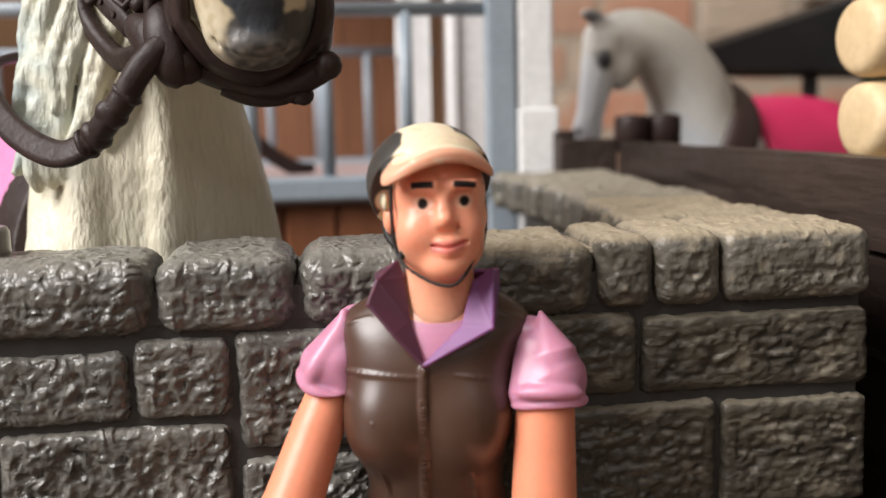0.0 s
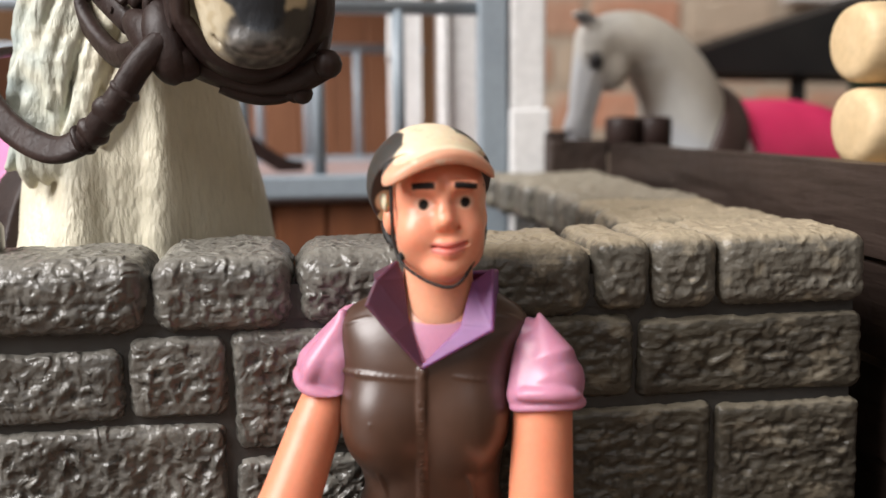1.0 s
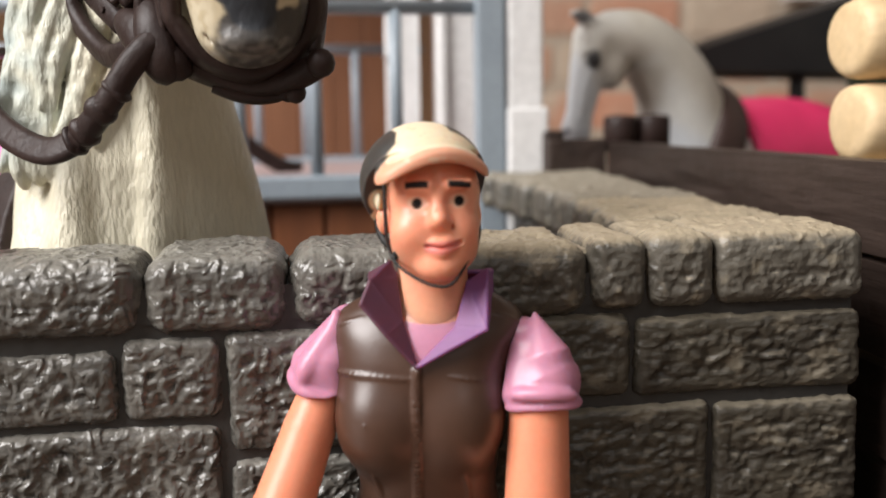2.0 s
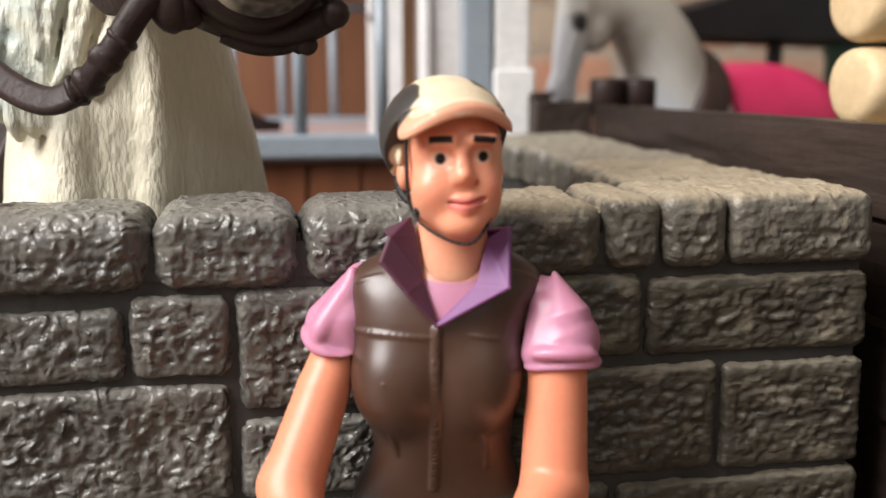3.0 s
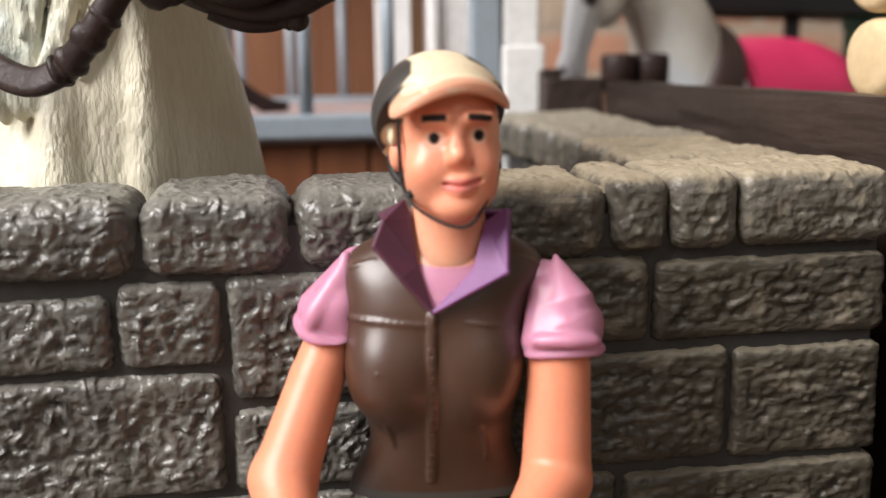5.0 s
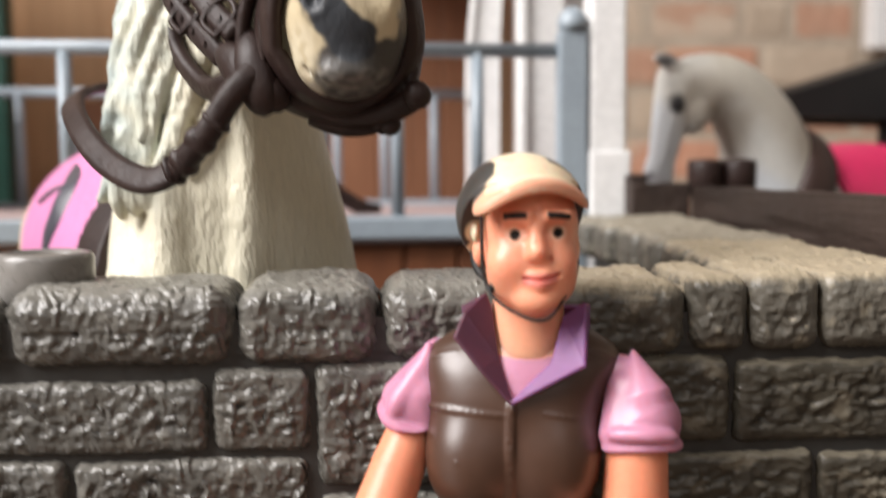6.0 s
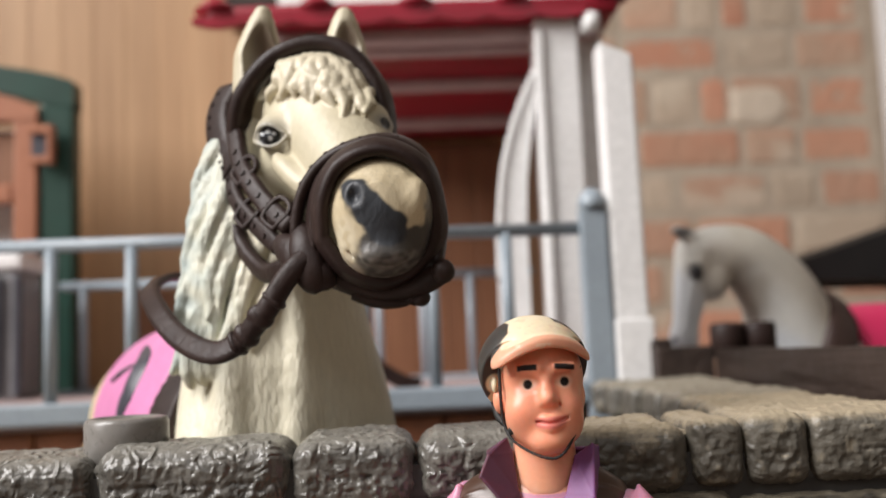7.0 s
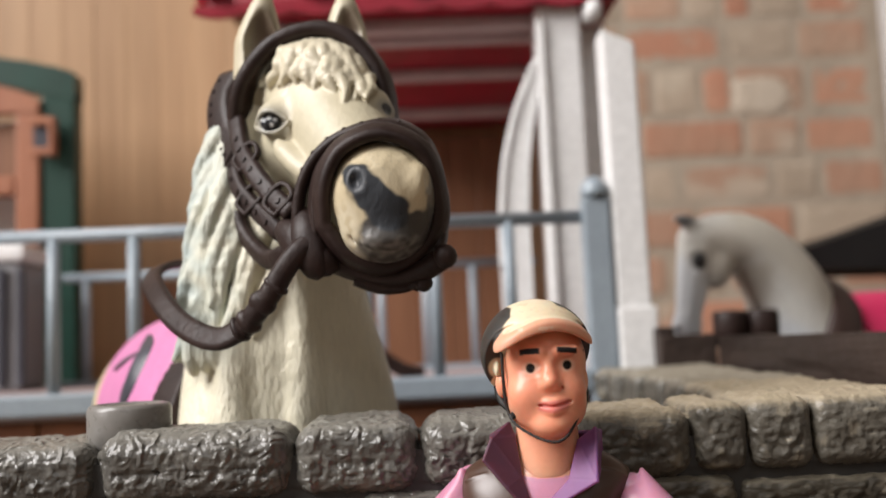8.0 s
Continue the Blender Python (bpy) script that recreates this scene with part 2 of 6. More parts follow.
def box(x0, x1, y0, y1, z0, z1, r=0.0, seg=2, bm=None):
    """A box with rounded edges, as a bmesh; several can share one."""
    b2 = bmesh.new()
    bmesh.ops.create_cube(b2, size=1)
    for v in b2.verts:
        v.co = Vector(((x0 + x1) / 2 + v.co.x * (x1 - x0), (y0 + y1) / 2 + v.co.y * (y1 - y0), (z0 + z1) / 2 + v.co.z * (z1 - z0)))
    if r:
        bmesh.ops.bevel(b2, geom=b2.edges[:], offset=r, segments=seg, affect="EDGES", profile=0.5)
    if bm is None:
        return b2
    tmp = bpy.data.meshes.new("tmp")
    b2.to_mesh(tmp)
    bm.from_mesh(tmp)
    bpy.data.meshes.remove(tmp)
    b2.free()
    return bm


def turned(bm, angle, about):
    """Turn a bmesh about the vertical through a point, in degrees."""
    bmesh.ops.rotate(bm, verts=bm.verts, cent=about, matrix=Matrix.Rotation(radians(angle), 3, "Z"))
    return bm


def smooth_path(points, steps=6):
    p = np.array(points, float)
    p = np.vstack([2 * p[0] - p[1], p, 2 * p[-1] - p[-2]])
    out = []
    for i in range(1, len(p) - 2):
        for s in np.linspace(0, 1, steps, endpoint=False):
            a, b, c, d = p[i - 1 : i + 3]
            out.append(0.5 * (2 * b + (c - a) * s + (2 * a - 5 * b + 4 * c - d) * s**2 + (3 * b - a - 3 * c + d) * s**3))
    out.append(p[-2])
    return np.array(out)


def strap(points, wide, thick, outward=(0, -1, 0), steps=6, sides=10, closed=False, taper=None, power=0.6):
    """A swept strap of oval section: wide across, thick along the outward direction (or away from a centre point given as ('from', c))."""
    pts = smooth_path(list(points) + ([points[0]] if closed else []), steps)
    if closed:
        pts = pts[:-1]
    n = len(pts)
    verts, faces = [], []
    for i in range(n):
        a, b = (pts[i - 1], pts[(i + 1) % n]) if closed else (pts[max(i - 1, 0)], pts[min(i + 1, n - 1)])
        t = (b - a) / (np.linalg.norm(b - a) + 1e-9)
        o = pts[i] - np.array(outward[1]) if outward[0] == "from" else np.array(outward, float)
        o = o - t * (o @ t)
        o /= np.linalg.norm(o) + 1e-9
        s = np.cross(t, o)
        k = 1.0 if taper is None else taper(i / max(n - 1, 1))
        for j in range(sides):
            th = 2 * math.pi * j / sides
            c, q = math.cos(th), math.sin(th)
            c, q = (abs(c) ** power * (1 if c > 0 else -1), abs(q) ** power * (1 if q > 0 else -1))
            verts.append(pts[i] + s * (c * wide / 2 * k) + o * (q * thick / 2 * k))
    for i in range(n if closed else n - 1):
        for j in range(sides):
            a, b = i * sides + j, i * sides + (j + 1) % sides
            c, d = ((i + 1) % n) * sides + (j + 1) % sides, ((i + 1) % n) * sides + j
            faces.append((a, b, c, d))
    if not closed:
        faces.append(tuple(range(sides - 1, -1, -1)))
        faces.append(tuple((n - 1) * sides + j for j in range(sides)))
    return verts, faces


def rod(a, b, r, sides=12, r2=None):
    """A round bar between two points."""
    a, b = np.array(a, float), np.array(b, float)
    t = (b - a) / np.linalg.norm(b - a)
    u = np.cross(t, (0.31, 0.9, 0.12))
    u /= np.linalg.norm(u)
    w = np.cross(t, u)
    verts, faces = [], []
    for p, rad in ((a, r), (b, r if r2 is None else r2)):
        for j in range(sides):
            th = 2 * math.pi * j / sides
            verts.append(p + rad * (u * math.cos(th) + w * math.sin(th)))
    for j in range(sides):
        faces.append((j, (j + 1) % sides, sides + (j + 1) % sides, sides + j))
    faces += [tuple(range(sides - 1, -1, -1)), tuple(range(sides, 2 * sides))]
    return verts, faces


def lathe(profile, x, y, sides=32):
    """A turned form about the vertical through (x, y): profile of (radius, z)."""
    verts, faces = [], []
    for r, z in profile:
        for j in range(sides):
            th = 2 * math.pi * j / sides
            verts.append((x + r * math.cos(th), y + r * math.sin(th), z))
    for i in range(len(profile) - 1):
        for j in range(sides):
            a, b = i * sides + j, i * sides + (j + 1) % sides
            faces.append((a, b, b + sides, a + sides))
    faces += [tuple(range(sides - 1, -1, -1)), tuple((len(profile) - 1) * sides + j for j in range(sides))]
    return verts, faces


def extrude_xz(outline, y0, y1):
    """A plate: an outline in x and z, between two depths."""
    n = len(outline)
    verts = [(x, y0, z) for x, z in outline] + [(x, y1, z) for x, z in outline]
    faces = [tuple(range(n)), tuple(range(2 * n - 1, n - 1, -1))]
    faces += [(i, i + n, (i + 1) % n + n, (i + 1) % n) for i in range(n)]
    return verts, faces


# ---- the room ----
def wall_piece(name, x0, x1, y0, y1, z0, z1, material, label):
    return solo(name, box(x0, x1, y0, y1, z0, z1), material, ((x0 + x1) / 2, (y0 + y1) / 2, z0), label, "wall", kind="structure")


solo("floor", box(-178, 230, -200, 172, -6, 0), FLOORWOOD, (0, 0, 0), "dark stained oak floor under the toys", "floor", kind="structure")
solo("ceiling", box(-178, 230, -200, 172, 240, 250), PLASTER, (0, 0, 240), "plain cream plaster ceiling", "ceiling", kind="structure")
# unseen wall; its opening is made up to seat the fill lamp
south = thing("wall_south", 25, -190, 0, "cream plaster wall with a small square opening added for the fill lamp", "wall", kind="structure")
part("wall_below", box(-160, 210, -200, -182, 0, 98), PLASTER, south)
part("wall_above", box(-160, 210, -200, -182, 192, 240), PLASTER, south)
part("wall_pier", box(-160, -12, -200, -182, 98, 192), PLASTER, south)
part("wall_pier", box(82, 210, -200, -182, 98, 192), PLASTER, south)
wall_piece("wall_east", 212, 230, -200, 172, 0, 240, PLASTER, "plain cream plaster wall")
west = thing("wall_west", -168, 0, 0, "cream plaster wall with a tall window opening", "wall", kind="structure")
part("wall_below", box(-176, -160, -200, 172, 0, 65), PLASTER, west)
part("wall_above", box(-176, -160, -200, 172, 235, 240), PLASTER, west)
part("wall_pier", box(-176, -160, -200, -115, 65, 235), PLASTER, west)
part("wall_pier", box(-176, -160, 12, 172, 65, 235), PLASTER, west)

north = thing("wall_north", 50, 150, 0, "old brick wall with rough lime mortar", "wall", kind="structure")
part("mortar", box(-160, 210, 150.3, 168, 0, 240), LIME, north)

# ---- the toy stable on its plinth ----
plinth = thing("stable_plinth", -6, 27, 0, "raised stable base faced with red-brown boards", "stable base")
part("floor_slab", box(-30, 8.4, 27.35, 52, 6.6, 7.2), BATTEN, plinth, "pale pinkish floor slab")
part("filling", box(-30, 8.4, 27.9, 52, 0, 6.58), INNERWOOD, plinth)
for i in range(24):
    x = -29.5 + i * 1.52
    part("board", box(x, x + 1.46, 27.3, 27.8, 0, 6.58, 0.08, 1), STALLWOOD, plinth)

barn = thing("barn_wall", -10, 50, 7.2, "wall of narrow upright honey-coloured pine boards", "wall", kind="structure")
rng = random.Random(4)
for i in range(26):
    x = -35.0 + i * 1.78
    part("board", box(x, x + 1.77, 50 + rng.uniform(0, 0.03), 51.2, 7.2, 44, 0.02, 1), PINE, barn)
part("backing", box(-34.8, 11.0, 51.25, 52, 7.2, 44), INNERWOOD, barn)
solo("stall_lining", box(-15, 4.9, 49.2, 49.9, 7.2, 12.3, 0.08, 1), INNERWOOD, (-5, 49.5, 7.2), "brown wooden lining along the stall's back wall", "stall panel")
# brown boards added in place of the roof's shade on the pine wall
screen = thing("shade_boards", 2, 48.8, 7.2, "mid-brown boards standing for the pine wall's shade below the roof", "screen")
for i in range(4):
    part("board", box(-1.5 + i * 1.68, 0.16 + i * 1.68, 48.5, 49.1, 7.2, 19.4, 0.06, 1), INNERWOOD, screen)
solo("upper_panel", box(-6.85, 10.9, 49.3, 49.95, 24.5, 43, 0.1, 1), WHITE, (2, 49.6, 24.5), "white upper panel on the pine wall", "panel", kind="structure")
solo("upper_beam", box(-9.75, -6.88, 49.3, 49.95, 26.9, 43, 0.1, 1), DARKWOOD, (-8.3, 49.6, 26.9), "dark brown board beside the white upper panel", "panel", kind="structure")
# white panel added in place of the bright window beyond the door
solo("pale_wall", box(-26.3, -18.1, 46.2, 46.8, 7.2, 20.6), WHITE, (-22, 46.5, 7.2), "pale panel standing in for the bright window behind the lattice door", "panel")


def rail_fence(name, y, x0, x1, bars, r, post_x=None):
    f = thing(name, (x0 + x1) / 2, y, 7.2, "blue-grey plastic stall fence with round bars", "fence", group="stall fences")
    part("top_rail", rod((x0, y, 12.1), (x1, y, 12.0), r), GREYRAIL, f, smooth=True)
    part("bottom_rail", box(x0, x1, y - 0.3, y + 0.28, 6.75, 7.42, 0.1, 2), GREYRAIL, f)
    for x in bars:
        part("bar", rod((x, y, 7.42), (x, y, 12.02), r * 0.95), GREYRAIL, f, smooth=True)
    if post_x:
        p = part("post", box(post_x, post_x + 0.87, y - 0.3, y + 0.25, 0.0, 12.55, 0.1, 2), GREYRAIL, f)
        part("knob", lathe([(0.42, 12.56), (0.44, 12.75), (0.36, 13.0), (0.2, 13.18), (0.04, 13.22)], post_x + 0.45, y, 20), GREYRAIL, p, smooth=True)
    return f


rail_fence("stall_fence", 27.0, -16.5, 5.2, [-15.3, -13.0, -10.68, -8.3, -5.95, -3.65, -1.4, 0.68, 2.93], 0.2, 5.17)
rail_fence("stall_fence", 42.0, -16.0, 5.6, [-14.95, -12.7, -10.4, -8.1, -5.9, -3.7, -1.55, 0.5, 2.68], 0.2)

# red roof with white uprights
roof = thing("stable_roof", 0.5, 40, 20, "crimson plastic roof with pale battens beneath", "roof")
part("deck", box(-4.7, 7.7, 31.3, 50, 20.2, 20.9, 0.1, 1), RED, roof)
for y, h in ((32.3, 0.5), (34.0, 0.4), (38.7, 0.45), (45.4, 0.5)):
    part("batten", box(-4.6, 7.3, y - 0.35, y + 0.35, 20.2 - h, 20.19, 0.08, 1), BATTEN, roof, "pale batten")
part("eave", box(-6.75, 7.7, 30.5, 31.32, 20.1, 20.72, 0.2, 3), RED, roof, smooth=True)
for i in range(8):
    x = -6.35 + i * 1.714
    edge = [(x - 0.86 + 1.72 * j / 12, 20.08 - 0.16 * math.sin(math.pi * j / 12)) for j in range(13)]
    part("tile_lip", extrude_xz(edge + [(x + 0.86, 20.3), (x - 0.86, 20.3)], 30.46, 30.74), RED, roof)
for x in (-6.45, -2.93, 0.53, 3.93, 7.33):
    part("ridge_end", lathe([(0.78, 20.62), (0.6, 20.8), (0.36, 21.02), (0.18, 21.14), (0.02, 21.16)], x, 30.95, 18), RED, roof, smooth=True)
    part("roof_ridge", rod((x, 30.95, 20.7), (x, 49.5 if x > -5 else 32.5, 21.0), 0.3, 14), RED, roof, smooth=True)
arch = thing("archway", 5.0, 31.5, 7.2, "white plastic stable archway with a curved brace", "archway")
part("upright", box(4.7, 6.28, 30.95, 32.3, 7.2, 20.1, 0.12, 2), WHITE, arch)
part("upright_face", box(4.67, 4.98, 30.74, 30.94, 7.3, 19.6, 0.08, 2), WHITE, arch)
outer = [(3.1, 7.2), (3.1, 10.8), (3.15, 12.6), (3.34, 14.4), (3.61, 15.6), (3.91, 16.55), (4.31, 17.5), (4.68, 18.25)]
inner = [(4.68, 17.1), (4.57, 16.45), (4.4, 15.5), (4.24, 14.4), (4.15, 12.7), (4.13, 7.2)]
part("brace", extrude_xz(outer + inner, 31.3, 32.1), WHITE, arch)
rim = [(x, 31.25, z) for x, z in outer[1:]]
part("brace_rim", strap(rim, 0.2, 0.2, (0, -1, 0)), WHITE, arch, smooth=True)
part("return_post", box(6.45, 7.45, 32.6, 33.3, 7.2, 20.1, 0.08, 1), WHITE, arch)
part("pin", rod((6.68, 30.8, 19.42), (6.68, 30.8, 20.08), 0.36, 16), WHITE, arch, smooth=True)

post2 = thing("corner_post", 6.6, 27.2, 0, "white square plastic post with a thicker foot", "post")
shaft = box(6.08, 7.12, 26.74, 27.75, 9.18, 17.78, 0.1, 2)
for v in shaft.verts:
    if v.co.z > 17.0:
        v.co.z -= 0.45 * (v.co.x - 6.08)
part("shaft", shaft, WHITE, post2)
part("foot", box(6.06, 7.24, 26.62, 27.28, 0, 9.2, 0.08, 2), WHITE, post2)

# green door frame with an orange-brown lattice door
gframe = thing("green_door_frame", -21, 44.5, 7.2, "dark green plastic door frame with a peaked head", "door frame")
part("post", box(-17.75, -16.1, 43.9, 45.0, 7.2, 21.5, 0.15, 2), GREEN, gframe)
part("post", box(-28.0, -26.4, 43.9, 45.0, 7.2, 21.6, 0.15, 2), GREEN, gframe)
part("head", extrude_xz([(-16.1, 21.0), (-16.1, 22.2), (-16.18, 22.34), (-17.1, 22.66), (-18.5, 22.98), (-19.85, 23.22), (-22.0, 23.35), (-24.2, 23.1), (-28.0, 22.2), (-28.0, 20.9), (-26.4, 21.3), (-24.0, 21.95), (-22.0, 22.05), (-19.85, 21.92), (-17.75, 21.3)], 43.85, 45.05), GREEN, gframe)
gdoor = thing("lattice_door", -21, 44.3, 7.2, "orange-brown wooden-look half door with open panes", "door")
part("stile", box(-18.9, -17.76, 43.7, 44.6, 7.4, 20.9, 0.12, 2), DOORWOOD, gdoor)
part("stile", box(-26.3, -25.3, 43.7, 44.6, 7.4, 20.6, 0.12, 2), DOORWOOD, gdoor)
part("arched_rail", extrude_xz([(-17.78, 20.4), (-17.78, 21.0), (-18.6, 21.4), (-19.8, 21.8), (-22.0, 21.95), (-24.2, 21.8), (-26.25, 21.2), (-26.25, 20.4)], 43.66, 44.62), DOORWOOD, gdoor)
part("panel", box(-25.3, -18.9, 44.4, 44.6, 17.0, 20.0, 0.05, 1), INNERWOOD, gdoor, "mid-brown upper panel")
for z in (7.4, 12.6, 16.4):
    part("rail", box(-25.25, -18.95, 43.75, 44.5, z, z + 0.9, 0.1, 1), DOORWOOD, gdoor)
part("mullion", box(-22.4, -21.7, 43.8, 44.39, 8.35, 20.4, 0.08, 1), DOORWOOD, gdoor)
latch = part("latch", box(-18.0, -16.85, 43.1, 43.35, 19.6, 20.0, 0.08, 1), DOORWOOD, gdoor)
part("latch_bar", box(-18.0, -16.85, 43.1, 43.35, 18.1, 18.5, 0.08, 1), DOORWOOD, latch)
part("latch_bar", box(-17.1, -16.8, 43.08, 43.69, 18.1, 20.0, 0.08, 1), DOORWOOD, latch)
part("latch_plate", box(-17.9, -17.12, 43.4, 43.85, 18.5, 19.6), PADDARK, latch, "slate-grey plate")

bin_ = thing("feed_bin", -17.6, 39.5, 7.2, "ribbed silver-grey feed bin with a white lid", "bin")
part("body", box(-19.9, -16.3, 38.2, 40.8, 7.2, 12.6, 0.2, 2), GALV, bin_)
for i in range(5):
    part("rib", box(-19.6 + i * 0.8, -19.3 + i * 0.8, 37.95, 38.19, 7.4, 12.3, 0.06, 1), PADDARK, bin_)
part("lid", box(-20.1, -16.1, 38.0, 41.0, 12.61, 13.3, 0.15, 2), WHITE, bin_, "white lid")

# a dark leather strap lying on the stable floor
solo("lead_strap", strap([(-2.6, 33.0, 9.0), (-2.0, 33.0, 8.6), (-1.2, 33.2, 7.9), (-0.4, 33.4, 7.4), (0.2, 33.6, 7.28)], 0.55, 0.3), LEATHER, (-1, 33.2, 7.2), "dark brown strap slung on the stall floor", "strap", smooth=True)

# ---- dark plank fence ----
plank_fence = thing("plank_fence", 8.3, 18, 0, "dark brown moulded plank fence with wood grain", "fence")


def fx(y):
    return 7.95 + 0.052 * (y - 11.8)


for k in range(6):
    z1 = 8.2 - k * 1.38
    for y0, y1 in ((8.0, 25.75),):
        nx, nz = 60, 5
        verts, faces = [], []
        for i in range(nx + 1):
            y = y0 + (y1 - y0) * i / nx
            wob = 0.05 * noise.noise((y * 0.5, k * 7.0, 0))
            for sx in (0, 0.55):
                for j in range(nz + 1):
                    z = z1 - 1.27 + 1.27 * j / nz + (wob if j in (0, nz) else 0)
                    g = 0.05 * noise.noise((y * 0.35, z * 5.0, k * 3.0 + sx)) + 0.02 * noise.noise((y * 1.5, z * 14.0, k))
                    verts.append((fx(y) + sx + (g if sx == 0 else -g), y, z))
        row = 2 * (nz + 1)
        for i in range(nx):
            a, b = i * row, (i + 1) * row
            for j in range(nz):
                faces.append((a + j, b + j, b + j + 1, a + j + 1))
                faces.append((a + nz + 1 + j, a + nz + 2 + j, b + nz + 2 + j, b + nz + 1 + j))
            faces.append((a + nz, b + nz, b + 2 * nz + 1, a + 2 * nz + 1))
            faces.append((a, a + nz + 1, b + nz + 1, b))
        faces.append(tuple(list(range(0, nz + 1)) + list(range(2 * nz + 1, nz, -1))))
        e = nx * row
        faces.append(tuple(e + q for q in (list(range(nz, -1, -1)) + list(range(nz + 1, 2 * nz + 2)))))
        part("plank", (verts, faces), DARKWOOD, plank_fence)
part("batten", box(8.7, 9.1, 25.0, 25.7, 0, 7.9, 0.06, 1), DARKWOOD, plank_fence)
part("batten", box(8.55, 8.95, 16.2, 16.9, 0, 7.7, 0.06, 1), DARKWOOD, plank_fence)
part("batten", box(8.3, 8.7, 9.0, 9.7, 0, 7.7, 0.06, 1), DARKWOOD, plank_fence)
back_fence = thing("plank_fence", 8.2, 26.2, 0, "short dark brown end panel of the plank fence", "fence")
part("plank", box(7.0, 8.7, 25.85, 26.2, 7.0, 8.3, 0.07, 1), DARKWOOD, back_fence)
part("plank", box(7.0, 8.7, 25.85, 26.2, 5.6, 6.9, 0.07, 1), DARKWOOD, back_fence)
part("plank", box(7.6, 8.7, 25.85, 26.2, 0, 5.5, 0.07, 1), DARKWOOD, back_fence)
part("post", box(7.02, 7.6, 26.22, 26.6, 0, 8.55, 0.08, 1), DARKWOOD, back_fence)
for x in (10.22, 9.26):
    capped = thing("round_post", x, 26.35, 0, "dark brown round post with a glossy cap", "post", group="capped fence posts")
    part("shaft", lathe([(0.37, 0), (0.37, 7.9)], x, 26.35, 24), DARKWOOD, capped, smooth=True)
    part("cap", lathe([(0.4, 7.9), (0.48, 7.95), (0.49, 8.8), (0.45, 8.92), (0.1, 8.95)], x, 26.35, 28), LEATHER, capped, "glossy dark brown cap", smooth=True)

# ---- pale logs ----
for k in range(8):
    z = 0.68 + k * 1.338
    xs = 8.95 + 0.06 * math.sin(k * 2.3)
    pts = []
    prof = [(0.0, 0.44), (0.015, 0.53), (0.06, 0.6), (0.16, 0.645), (0.4, 0.665), (0.6, 0.66), (5.5, 0.66), (5.75, 0.58), (5.9, 0.3)]
    verts, faces = [], []
    for px, r in prof:
        for j in range(24):
            th = 2 * math.pi * j / 24
            rr = r * (1 + 0.02 * math.sin(3 * th + k))
            verts.append((xs + px, 14.6 + rr * math.cos(th) * 1.05, z + rr * math.sin(th) * 0.98))
    for i in range(len(prof) - 1):
        for j in range(24):
            a, b = i * 24 + j, i * 24 + (j + 1) % 24
            faces.append((a, a + 24, b + 24, b))
    faces += [tuple(range(24)), tuple((len(prof) - 1) * 24 + j for j in range(23, -1, -1))]
    solo("log", (verts, faces), LOG, (xs, 14.6, z - 0.66), "pale peeled round log in a stack", "log", group="stacked logs", smooth=True)

# ---- black-roofed shelter ----
shed = thing("field_shelter", 26, 42, 0, "open shelter with a matt black gable roof", "shelter")
part("roof", extrude_xz([(15.7, 11.4), (26, 14.5), (36.6, 11.3), (36.4, 10.3), (16.5, 10.75)], 37.5, 43.5), BLACK, shed)
part("post", box(20.9, 21.4, 38.0, 38.5, 0, 11.1, 0.05, 1), BLACK, shed)
part("post", box(31, 31.5, 38.0, 38.5, 0, 11.0, 0.05, 1), BLACK, shed)
part("post", box(17.6, 18.1, 42.6, 43.1, 0, 11.05, 0.05, 1), BLACK, shed)
solo("green_tub", lathe([(1.5, 0), (1.6, 4), (1.75, 10.0), (1.85, 10.2), (1.85, 10.6), (1.7, 10.7), (0.05, 10.72)], 27.6, 41.5, 28), TEALISH, (27.6, 41.5, 0), "pale green plastic tub beside the shelter", "tub", smooth=True)

# ---- the grey stone wall ----


